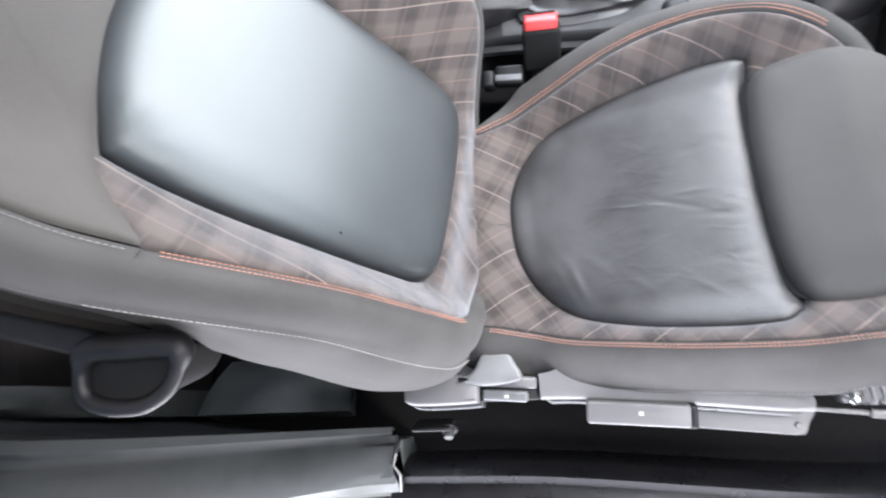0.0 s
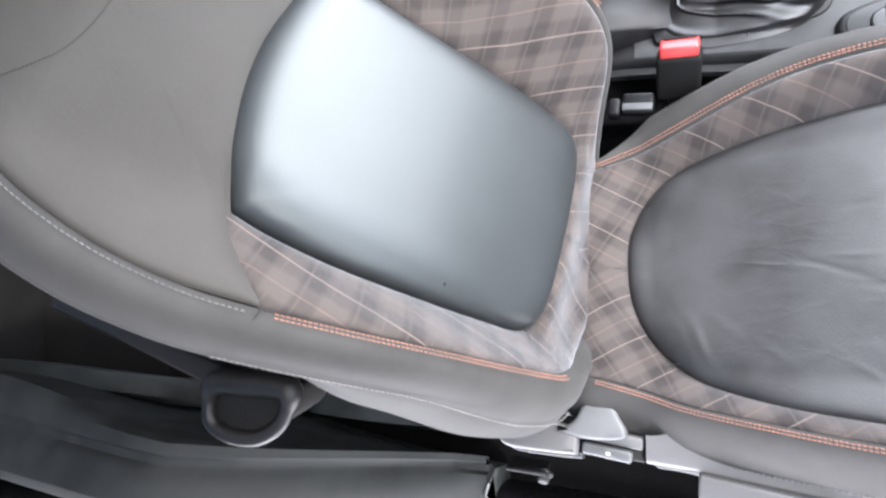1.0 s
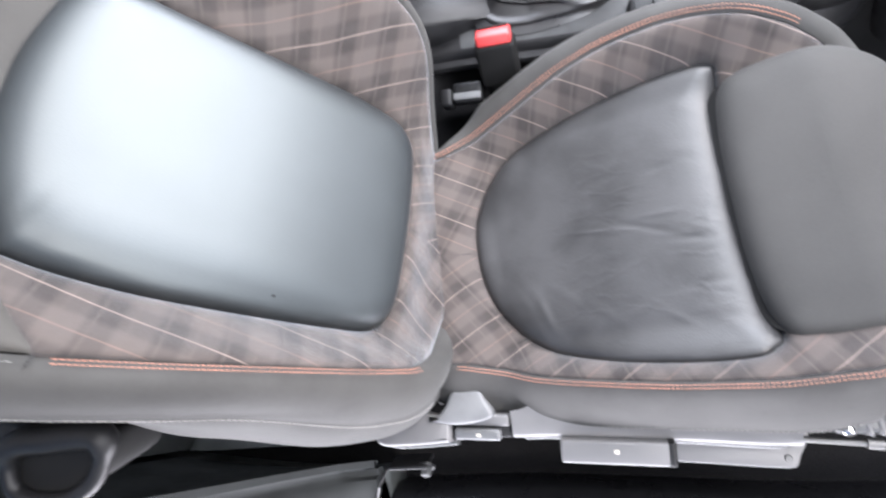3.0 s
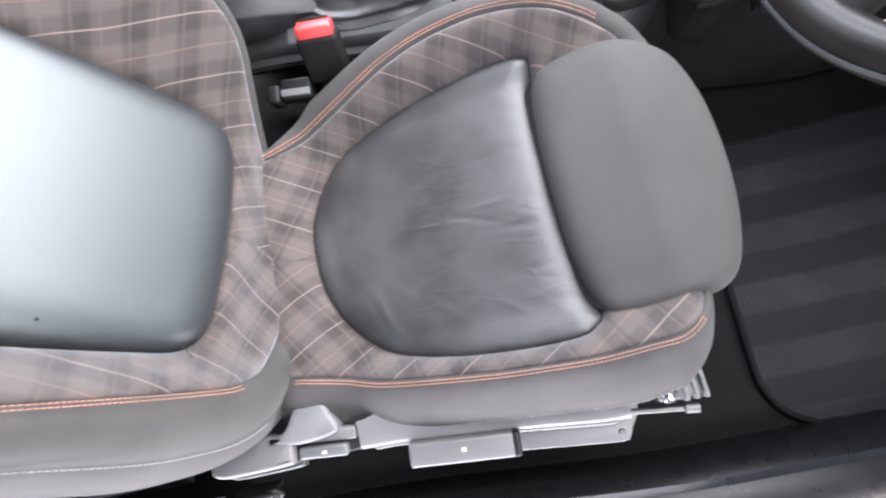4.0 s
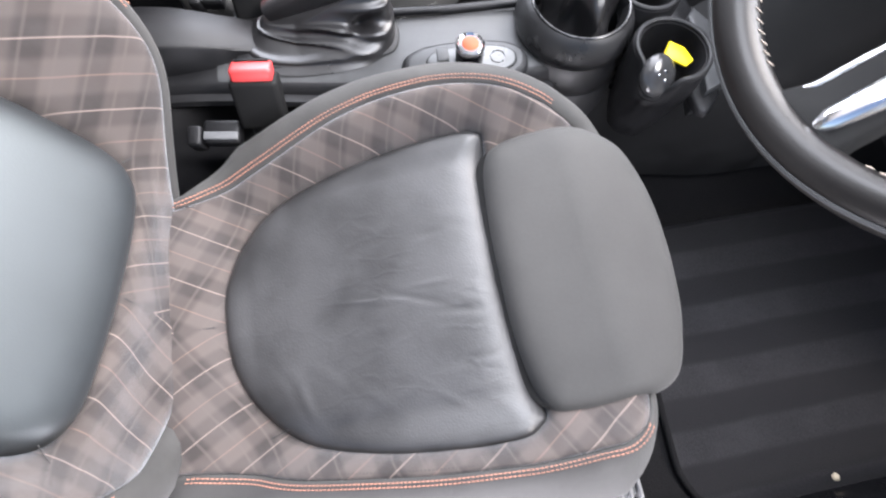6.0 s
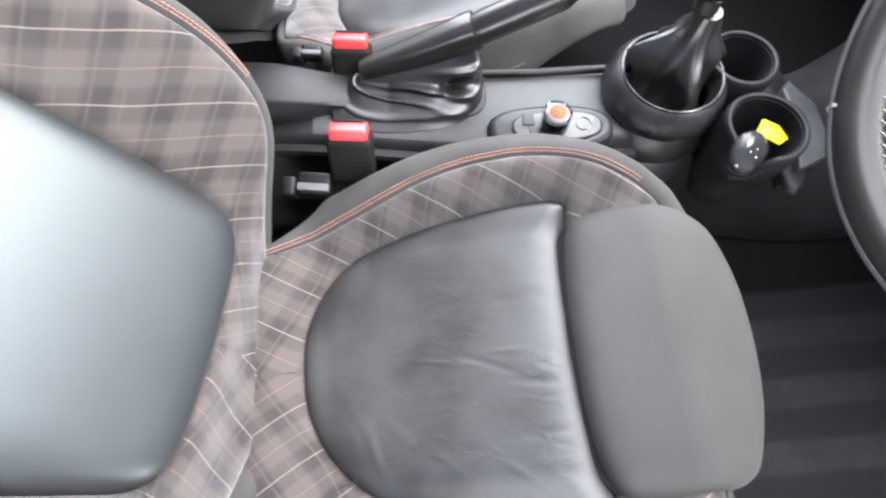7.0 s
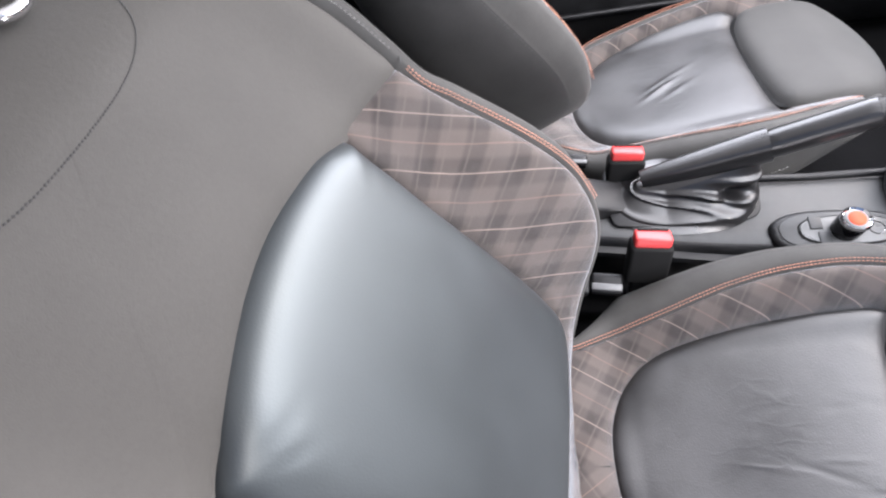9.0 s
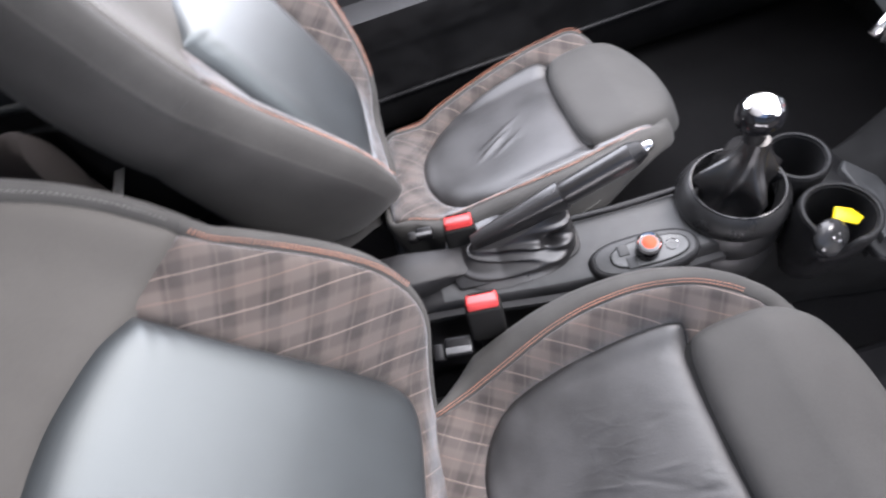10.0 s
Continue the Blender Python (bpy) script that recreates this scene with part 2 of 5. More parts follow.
def tube(points, radius, n=10, closed=False):
    """A round bar along points; radius is a number or one for each point."""
    bm = bmesh.new()
    pts = [Vector(p) for p in points]
    rs = radius if isinstance(radius, (list, tuple)) else [radius] * len(pts)
    rings, up = [], None
    for i, p in enumerate(pts):
        a = pts[i - 1] if i or closed else p
        b = pts[(i + 1) % len(pts)] if i + 1 < len(pts) or closed else p
        d = (b - a).normalized()
        if up is None:
            up = d.orthogonal().normalized()
        up = (up - d * up.dot(d)).normalized()
        side = d.cross(up)
        rings.append([bm.verts.new(p + rs[i] * (math.cos(2 * math.pi * j / n) * up + math.sin(2 * math.pi * j / n) * side)) for j in range(n)])
    pairs = list(zip(rings, rings[1:] + rings[:1])) if closed else list(zip(rings, rings[1:]))
    for a, b in pairs:
        for j in range(n):
            bm.faces.new((a[j], a[(j + 1) % n], b[(j + 1) % n], b[j]))
    if not closed:
        bm.faces.new(rings[0][::-1])
        bm.faces.new(rings[-1])
    return bm


def loft(rings, cap=True):
    bm = bmesh.new()
    made = [[bm.verts.new(p) for p in ring] for ring in rings]
    n = len(made[0])
    for a, b in zip(made, made[1:]):
        for j in range(n):
            bm.faces.new((a[j], a[(j + 1) % n], b[(j + 1) % n], b[j]))
    if cap:
        bm.faces.new(made[0][::-1])
        bm.faces.new(made[-1])
    return bm


def curve(points, n, closed=True):
    """n points at even steps along a smooth line through points; a point given twice stays a corner."""
    pts = [np.array(p, float) for p in points]
    m = len(pts)
    out = []
    for i in range(m if closed else m - 1):
        p1, p2 = pts[i], pts[(i + 1) % m]
        p0 = pts[(i - 1) % m] if closed or i else p1
        p3 = pts[(i + 2) % m] if closed or i + 2 < m else p2
        if np.allclose(p1, p2):
            continue
        for s in np.linspace(0, 1, 24, endpoint=False):
            out.append(0.5 * (2 * p1 + (p2 - p0) * s + (2 * p0 - 5 * p1 + 4 * p2 - p3) * s ** 2 + (3 * p1 - p0 - 3 * p2 + p3) * s ** 3))
    out.append(pts[0] if closed else pts[-1])
    out = np.array(out)
    d = np.r_[0, np.cumsum(np.hypot(*np.diff(out, axis=0).T))]
    at = np.linspace(0, d[-1], n + 1 if closed else n)
    res = np.c_[np.interp(at, d, out[:, 0]), np.interp(at, d, out[:, 1])]
    return res[:-1] if closed else res


def mirrored(half, c=0.0):
    """A closed outline from its half, given from one end of the axis to the other; mirrored about y = c."""
    return list(half) + [(u, 2 * c - v) for u, v in reversed(half) if abs(v - c) > 1e-6]


RINGS = (1.0, 0.992, 0.982, 0.968, 0.95, 0.925, 0.895, 0.86, 0.81, 0.75, 0.68, 0.6, 0.51, 0.41, 0.3, 0.19, 0.09)
FINE_RINGS = RINGS[:8] + tuple(0.83 - 0.0265 * k for k in range(31))


def pillow(name, outline, height, material, parent, label="", puff=0.006, tuck=0.008, soft=0.014, n=140, pattern=None, relief=None, rings=RINGS, centre=None):
    """A padded panel on the surface height(u, v): full in the middle, drawn down at its seam."""
    line = curve(outline, n)
    c = line.mean(0) if centre is None else np.array(centre)
    verts, uvs, faces = [], [], []
    for s in rings:
        for p in line:
            q = c + s * (p - c)
            d = 0.0 if s == 1.0 else float(np.min(np.hypot(*(line - q).T)))
            h = height(*q) + puff * (1 - math.exp(-((d / (1.1 * soft)) ** 1.15))) - tuck * math.exp(-d / (0.35 * soft))
            if relief:
                h += relief(*q) * (1 - math.exp(-d / soft))
            verts.append((q[0], q[1], h))
            uvs.append(pattern(*q) if pattern else (q[0], q[1]))
    verts.append((c[0], c[1], height(*c) + puff + (relief(*c) if relief else 0)))
    uvs.append(pattern(*c) if pattern else (c[0], c[1]))
    for i in range(len(rings) - 1):
        for j in range(n):
            k = (j + 1) % n
            faces.append((i * n + j, i * n + k, i * n + n + k, i * n + n + j))
    last = (len(rings) - 1) * n
    faces += [(last + j, last + (j + 1) % n, len(verts) - 1) for j in range(n)]
    return mesh_part(name, verts, faces, material, parent, label, uvs)


def polar(line, c, angles):
    """Distance from c to a closed outline in each direction."""
    d = line - c
    a = np.arctan2(d[:, 1], d[:, 0])
    k = np.argsort(a)
    return np.interp(angles, a[k], np.hypot(*d[k].T), period=2 * math.pi)


def collar(name, inner, outer, height, material, parent, label="", puff=0.006, tuck=0.006, soft=0.012, pattern=None, relief=None, centre=(0.0, 0.0)):
    """Padded cloth between two seams: drawn down along the inner one, full between them."""
    c = np.array(centre)
    out = curve(outer, 260)
    d = out - c
    far = np.hypot(*d.T)
    near = np.minimum(polar(curve(inner, 900), c, np.arctan2(d[:, 1], d[:, 0])) - 0.0015, far - 0.002)
    steps = (0.0, 0.015, 0.03, 0.05, 0.075, 0.105, 0.14, 0.18, 0.23, 0.3, 0.38, 0.47, 0.56, 0.65, 0.73, 0.8, 0.86, 0.91, 0.95, 0.975, 1.0)
    verts, uvs, faces = [], [], []
    for s in steps:
        for e, r0, r1 in zip(d, near, far):
            q = c + e / r1 * (r0 + (r1 - r0) * s)
            a, b = (r1 - r0) * s, (r1 - r0) * (1 - s)
            h = height(*q) + puff * (1 - math.exp(-((a / soft) ** 1.2))) * (1 - math.exp(-b / (0.5 * soft))) - tuck * math.exp(-a / 0.0035) - 0.003 * math.exp(-b / 0.003)
            if relief:
                h += relief(*q) * (1 - math.exp(-a / soft)) * (1 - math.exp(-b / soft))
            verts.append((q[0], q[1], h))
            uvs.append(pattern(*q) if pattern else (q[0], q[1]))
    n = len(out)
    for i in range(len(steps) - 1):
        for j in range(n):
            k = (j + 1) % n
            faces.append((i * n + j, i * n + n + j, i * n + n + k, i * n + k))
    return mesh_part(name, verts, faces, material, parent, label, uvs)


def ruffle(u, v):
    """Slack in stretched cloth."""
    return 0.0016 * noise.noise(Vector((u * 26, v * 26, 0.3))) + 0.0008 * noise.noise(Vector((u * 70, v * 70, 4.0)))


def gathers(l, w):
    """Slack that gathers into small folds round the lower corners of the back panel."""
    x, y = abs(l) - 0.105, 0.045 - w
    d = math.hypot(x, y)
    k = ease(x, 0.0, 0.03) * ease(y, -0.03, 0.03)
    return ruffle(l, w) + (0.0011 if l < 0 else 0.0006) * k * math.sin(d * 2 * math.pi / 0.0165 + 3 * noise.noise(Vector((l * 18, w * 18, 2.0))))


def outward(line):
    t = np.roll(line, -1, 0) - np.roll(line, 1, 0)
    t /= np.maximum(np.hypot(*t.T), 1e-9)[:, None]
    nrm = np.c_[t[:, 1], -t[:, 0]]
    area = np.sum(line[:, 0] * np.roll(line[:, 1], -1) - np.roll(line[:, 0], -1) * line[:, 1])
    return nrm if area > 0 else -nrm


def skirt(name, line, heights, steps, material, parent, label="", width=None, rear=None, side_axis=1, depth=None, tuck=None):
    """Upholstery that falls from a seam: steps of (out, down) on the console side and on the door side, widened along the seam by width(u, v)."""
    nrm = outward(line)
    for _ in range(6):
        nrm = (nrm + np.roll(nrm, 1, 0) + np.roll(nrm, -1, 0)) / 3
    n = len(line)
    verts, faces, uvs = [], [], []
    for a0, b0, a1, b1 in steps:
        for p, d, h in zip(line, nrm, heights):
            f = 0.5 - 0.5 * max(-1.0, min(1.0, p[side_axis] / 0.05))
            a, b = a0 + (a1 - a0) * f, b0 + (b1 - b0) * f
            k = width(*p) if width else 1.0
            if b < 0.02:
                b = 0.004 + (b - 0.004) * min(1.0, 1.3 * k)
            if depth:
                b *= depth(*p)
            if tuck and a > 0.0455:
                a = 0.0455 + (a - 0.0455) * tuck(*p)
            q = p + d * a * k
            if rear is not None and b > 0.046:
                b = 0.046 + (b - 0.046) / 0.064 * (h - rear - 0.046)
            verts.append((q[0], q[1], h - b))
            uvs.append((q[0], q[1]))
    for i in range(len(steps) - 1):
        for j in range(n):
            k = (j + 1) % n
            faces.append((i * n + j, i * n + k, i * n + n + k, i * n + n + j))
    return mesh_part(name, verts, faces, material, parent, label, uvs)


def stitches(name, line, height, material, parent, label="", step=0.0062, long=0.0042, wide=0.0014, rows=(0.0,), lift=0.0012, closed=False, across=False):
    """Threads laid one by one along a seam on a surface."""
    pts = np.array(line)
    if closed:
        pts = np.r_[pts, pts[:1]]
    d = np.r_[0, np.cumsum(np.hypot(*np.diff(pts, axis=0).T))]
    verts, faces = [], []
    for i, s in enumerate(np.arange(step, d[-1] - step, step)):
        ends = [np.array([np.interp(s + k, d, pts[:, 0]), np.interp(s + k, d, pts[:, 1])]) for k in (-long / 2, 0, long / 2)]
        t = ends[2] - ends[0]
        t /= max(np.hypot(*t), 1e-9)
        nn = np.array([-t[1], t[0]])
        for row in rows:
            base = len(verts)
            for e, up in zip(ends, (-0.0004, lift, -0.0004)):
                for side in (-0.5, 0.5):
                    q = e + nn * (row + side * wide)
                    verts.append((q[0], q[1], height(*q) + up))
                q = e + nn * row
                verts.append((q[0], q[1], height(*q) + up + wide * 0.6))
            for k in (0, 3):
                faces += [(base + k, base + k + 2, base + k + 5, base + k + 3), (base + k + 2, base + k + 1, base + k + 4, base + k + 5)]
    return mesh_part(name, verts, faces, material, parent, label)


def ease(x, a, b):
    x = min(1.0, max(0.0, (x - a) / (b - a)))
    return x * x * (3 - 2 * x)


# ---- cabin ----
def slab(name, x0, x1, y0, y1, z0, z1, material, label="", category="", r=0.004):
    ob = part(name, rounded_box(x1 - x0, y1 - y0, z1 - z0, r), material, m=pose((x0 + x1) / 2, (y0 + y1) / 2, (z0 + z1) / 2))
    return tagged(ob, label, category, kind="structure")


slab("ground", -40, 40, -40, 40, -0.45, -0.35, PAVING, "pale speckled paving outside the car", "ground")
slab("floor", -1.6, 1.5, -0.46, 1.06, -0.06, 0.0, CARPET, "black carpeted car floor", "floor")
slab("ceiling", -1.6, 0.36, -0.40, 1.02, 1.24, 1.28, HEADLINER, "pale grey cloth headliner", "ceiling", r=0.01)
slab("wall_rear", -1.6, -1.55, -0.45, 1.06, -0.05, 0.8, TRIM, "dark rear panel of the cabin", "wall")
slab("wall_front", 1.35, 1.42, -0.45, 1.06, -0.05, 0.75, DASH, "black bulkhead behind the pedals", "wall")
slab("wall_passenger_side", -1.6, 1.4, 1.02, 1.08, -0.05, 0.55, TRIM, "black plastic trim of the passenger side", "wall", r=0.02)
slab("pillar_rear", -1.6, -0.75, 1.0, 1.06, 0.66, 1.18, TRIM, "dark rear pillar trim", "pillar", r=0.02)
slab("wall_driver_side_rear", -1.6, -0.9, -0.56, -0.5, -0.05, 1.18, TRIM, "dark rear side panel", "wall", r=0.02)


def rear_side_panel():
    s = thing("rear_side_panel", "dark moulded plastic side panel behind the seat", "side panel", kind="structure")
    xs = np.linspace(-1.5, -0.15, 28)
    def upper(x):
        k = ease(x, -0.9, -0.2)
        f = 1 - ease(x, -0.42, -0.16)
        top = 0.14 + 0.42 * f
        return [(x, -0.272 - 0.06 * k, top - 0.012), (x, -0.278 - 0.065 * k, 0.14 + 0.24 * f), (x, -0.284 - 0.06 * k, 0.11), (x, -0.40, 0.08), (x, -0.42, 0.08), (x, -0.42, top - 0.03), (x, -0.40, top - 0.006), (x, -0.36, top - 0.006), (x, -0.345 - 0.01 * k, top - 0.016), (x, -0.335 - 0.01 * k, top - 0.014), (x, -0.325 - 0.015 * k, top + 0.002), (x, -0.30 - 0.03 * k, top + 0.002)]
    part("upper_panel", loft([upper(x) for x in xs]), TRIM, s, "dark grey upper panel")
    def lower(x):
        k = ease(x, -0.9, -0.2)
        r = 0.20 * (1 - ease(x, -1.0, -0.5))
        w = 0.11 * (1 - ease(x, -1.1, -0.1))
        return [(x, -0.288 - 0.062 * k, 0.02), (x, -0.292 - 0.062 * k, 0.10 + r), (x, -0.308 - 0.06 * k, 0.126 + r), (x, -0.316 - 0.06 * k, 0.133 + r), (x, -0.321 - 0.058 * k, 0.118 + r), (x, -0.329 - 0.055 * k, 0.118 + r), (x, -0.336 - 0.052 * k, 0.137 + r), (x, -0.358 - 0.05 * k, 0.138 + r), (x, -0.378 - 0.6 * w - 0.03 * k, 0.128 + r * 0.85), (x, -0.386 - 0.7 * w - 0.02 * k, 0.135 + r * 0.8), (x, -0.405 - w, 0.125 + r * 0.7), (x, -0.432 - w, 0.10 + r * 0.4), (x, -0.446 - w, 0.05), (x, -0.45 - w, -0.06)]
    part("sill_cover", loft([lower(x) for x in xs]), TRIM2, s, "grey-green sill cover")
    part("cover_edge", tube([(-0.148, -0.352, 0.10), (-0.143, -0.372, 0.142), (-0.150, -0.39, 0.135), (-0.139, -0.405, 0.13), (-0.147, -0.432, 0.105)], 0.0022, 8), GREYPLASTIC, s, "pale wavy edge of the cover")
    part("floor_trim", loft([[(x, y, z) for y, z in ((-0.19, 0.015), (-0.225, 0.055 + d), (-0.262, 0.085 + d), (-0.30, 0.105 + d), (-0.31, 0.015))] for x, d in ((-0.56, 0.0), (-0.5, 0.03), (-0.40, 0.035), (-0.32, 0.0), (-0.27, -0.06))]), TRIM2, s, "green-grey lower trim")
    part("seal", tube([(x, -0.458 - 0.11 * (1 - ease(x, -1.1, -0.1)), 0.045) for x in np.linspace(-1.4, -0.1, 24)], 0.011), PAINT, s, "pale rubber door seal")
    return s


def dashboard():
    d = thing("dashboard", "black moulded plastic dashboard across the car", "dashboard")
    prof = [(0.93, 0.53), (0.90, 0.57), (0.91, 0.62), (0.97, 0.645), (1.12, 0.65), (1.34, 0.64), (1.35, 0.46), (1.15, 0.44)]
    rings = [[(x, y, z - 0.05 * abs(y - 0.3) ** 2) for x, z in prof] for y in np.linspace(-0.42, 1.02, 9)]
    part("body", loft(rings), DASH, d)
    return d


dashboard()
rear_side_panel()


def sill():
    s = thing("door_sill", "glossy black plastic door sill with worn edge", "door sill", kind="structure")
    prof = [(-0.365, 0.0), (-0.368, 0.045), (-0.38, 0.075), (-0.40, 0.088), (-0.412, 0.082), (-0.43, 0.090), (-0.49, 0.088), (-0.515, 0.07), (-0.53, 0.03), (-0.535, -0.06), (-0.365, -0.06)]
    part("sill_cover", loft([[(x, y - 0.012 - 0.03 * ease(x, 0.0, 0.6), z) for y, z in prof] for x in np.linspace(-0.17, 1.4, 24)]), SILLPLASTIC, s)
    part("seal", tube([(x, -0.542 - 0.03 * ease(x, 0.0, 0.6), 0.055) for x in np.linspace(-0.17, 1.4, 24)], 0.012), PAINT, s, "pale rubber door seal")
    return s


sill()

# ---- seats ----
VC = -0.045


def cushion_height(u, v):
    a = abs(v - VC)
    h = 0.058 * ease(a, 0.13, 0.225) - 0.012 * math.exp(-((u - 0.12) ** 2 + (v - VC) ** 2) / 0.012)
    h += 0.035 * ease(-u, -0.06, 0.03)
    return h - 0.03 * ease(u, 0.44, 0.56)


def back_height(l, w):
    a = abs(l)
    f = 0.80 + 0.20 * ease(w, -0.06, 0.04) - 0.62 * ease(w, 0.12, 0.4)
    h = 0.104 * f * ease(a, 0.135, 0.258)
    h += 0.010 * ease(w, -0.06, 0.2) * ease(-w, -0.62, -0.34) * (1 - ease(a, 0.10, 0.18))
    return h - 0.06 * ease(w, 0.52, 0.66) - 0.03 * ease(-w, 0.0, 0.09) * (1 - ease(a, 0.1, 0.19))


LEATHER_HALF = [(0.022, VC), (0.028, 0.008), (0.053, 0.056), (0.10, 0.092), (0.18, 0.112), (0.27, 0.1215), (0.335, 0.1225), (0.356, 0.119), (0.363, 0.110), (0.3555, 0.06), (0.3525, VC)]
PAD_LINE = [(0.340, VC), (0.343, 0.03), (0.352, 0.081), (0.376, 0.104), (0.44, 0.109), (0.49, 0.100), (0.526, 0.070), (0.543, 0.015), (0.548, VC), (0.545, -0.10), (0.536, -0.15), (0.521, -0.190), (0.496, -0.209), (0.45, -0.214), (0.405, -0.217), (0.367, -0.211), (0.349, -0.18), (0.341, -0.12)]
CUSHION_LINE = [(-0.055, VC), (-0.055, 0.05), (-0.045, 0.090), (0.0, 0.103), (0.06, 0.121), (0.12, 0.137), (0.16, 0.148), (0.20, 0.158), (0.25, 0.166), (0.30, 0.168), (0.33, 0.166), (0.36, 0.161), (0.39, 0.153), (0.42, 0.140), (0.45, 0.121), (0.475, 0.093), (0.486, 0.03), (0.488, VC),
                (0.484, -0.12), (0.474, -0.185), (0.461, -0.222), (0.435, -0.240), (0.40, -0.243), (0.35, -0.245), (0.30, -0.243), (0.25, -0.240), (0.19, -0.234), (0.10, -0.223), (0.05, -0.211), (0.0, -0.198), (-0.045, -0.185), (-0.055, -0.13)]
SHIELD_LINE = [(0.0, -0.022), (0.08, -0.018), (0.124, -0.006), (0.146, 0.022), (0.151, 0.07), (0.150, 0.13), (0.146, 0.2), (0.141, 0.28), (0.139, 0.35), (0.139, 0.372), (0.139, 0.372), (0.095, 0.394), (0.04, 0.404), (0.0, 0.406), (-0.05, 0.402), (-0.105, 0.388), (-0.153, 0.362), (-0.153, 0.362), (-0.160, 0.32), (-0.164, 0.25), (-0.161, 0.16), (-0.154, 0.07), (-0.146, 0.015), (-0.122, -0.010), (-0.08, -0.019)]
EDGE_IN = [(0.0, -0.13), (0.07, -0.125), (0.115, -0.08), (0.155, -0.04), (0.186, -0.006), (0.211, 0.026), (0.228, 0.056), (0.238, 0.09), (0.243, 0.135), (0.2425, 0.19), (0.239, 0.25), (0.234, 0.30), (0.2285, 0.332)]
EDGE_OUT = [(0.0, -0.13), (0.09, -0.118), (0.148, -0.088), (0.178, -0.042), (0.190, 0.005), (0.203, 0.085), (0.216, 0.18), (0.225, 0.26), (0.231, 0.332)]
WING_TOP = [(0.16, 0.374), (0.08, 0.40), (0.0, 0.40)]
TOP_HALF = [(0.231, 0.38), (0.223, 0.44), (0.203, 0.50), (0.172, 0.553), (0.13, 0.592), (0.07, 0.608), (0.0, 0.610)]
UPPER_HALF = [(0.0, 0.39), (0.08, 0.378), (0.15, 0.362), (0.2285, 0.328), (0.2285, 0.328)] + TOP_HALF


def back_width(l, w):
    return 0.38 + 0.5 * ease(w, 0.03, 0.22) if l > 0 else 1 + 0.30 * ease(-w, -0.18, -0.02)


def upper_tuck(l, w):
    """The door side draws in under its seam above the cross seam."""
    return 1 - 2.2 * ease(w, 0.16, 0.33) if l < 0 else 1.0


def both(half, other=None):
    """Closes an outline about l = 0 with its mirror image, or with the other half."""
    return list(half) + [(-u, v) for u, v in reversed(other or half) if abs(u) > 1e-6]


def cushion_pattern(u, v):
    a = abs(v - VC)
    return ((a + 0.62 * u) / 1.177 + 0.038, (u - 0.62 * a) / 1.177)


def back_pattern(l, w):
    a = abs(l)
    if l >= 0:
        return ((a + 0.56 * w) / 1.146 * 1.058 + 0.0055, (w - 0.56 * a) / 1.146)
    k = 0.27 + 0.29 * ease(-w, -0.09, 0.02)
    n = math.hypot(1, k)
    return ((a + k * w) / n - 0.0025 + 0.010 * ease(-w, -0.05, 0.03), (w - k * a) / n)


def boundary(l):
    """How far the seam between check cloth and plain cloth rises on each side of the back."""
    return (0.030 if l > 0 else -0.020) * ease(abs(l), 0.15, 0.2285)


FOLDS = []
dice = random.Random(7)
for k in range(30):
    FOLDS.append((0.345 - 0.16 * dice.random() ** 1.6, VC + 0.15 * (2 * dice.random() - 1), dice.uniform(0.014, 0.04), dice.uniform(0.002, 0.0042), dice.gauss(0.0, 0.35), dice.uniform(0.0005, 0.0014) * dice.choice((1, 1, -1))))
for k in range(8):
    FOLDS.append((0.09 + 0.10 * dice.random(), -0.175 + 0.05 * dice.random(), dice.uniform(0.02, 0.035), 0.0045, dice.gauss(-1.0, 0.2), dice.uniform(0.0006, 0.0012)))


def leather_folds(u, v):
    h = 0.0
    for cu, cv, lu, lv, turn, size in FOLDS:
        du, dv = u - cu, v - cv
        if abs(du) + abs(dv) > 0.12:
            continue
        a, b = du * math.cos(turn) + dv * math.sin(turn), -du * math.sin(turn) + dv * math.cos(turn)
        h += size * math.exp(-(a / lu) ** 2 - (b / lv) ** 2)
    return 0.75 * h


def one_fold(u, v):
    h = 0.0
    for cu, cv, lu, lv, turn, size in ((0.19, -0.035, 0.035, 0.007, -0.55, 0.0045), (0.205, -0.06, 0.04, 0.006, -0.45, 0.003), (0.22, -0.02, 0.03, 0.005, -0.5, 0.002)):
        a, b = (u - cu) * math.cos(turn) + (v - cv) * math.sin(turn), -(u - cu) * math.sin(turn) + (v - cv) * math.cos(turn)
        h += size * math.exp(-(a / lu) ** 2 - (b / lv) ** 2)
    return h


def corner_pinch(l, w):
    """Leather drawn in at the two upper corners of the back panel."""
    a = abs(l)
    h = -0.0016 * math.exp(-((a - 0.135) / 0.02) ** 2 - ((w - 0.345) / 0.016) ** 2)
    for turn, size in ((0.35, 0.0011), (0.8, 0.0006), (1.3, 0.0005)):
        x, y = 0.150 - a, 0.362 - w
        p, q = x * math.cos(turn) + y * math.sin(turn), -x * math.sin(turn) + y * math.cos(turn)
        h -= size * math.exp(-((p - 0.03) / 0.025) ** 2 - (q / 0.0045) ** 2)
    return h


def axes(x, y, at):
    """A frame from two directions and its origin."""
    x = Vector(x).normalized()
    y = Vector(y)
    y = (y - x * x.dot(y)).normalized()
    z = x.cross(y)
    return Matrix(((x.x, y.x, z.x, at[0]), (x.y, y.y, z.y, at[1]), (x.z, y.z, z.z, at[2]), (0, 0, 0, 1)))


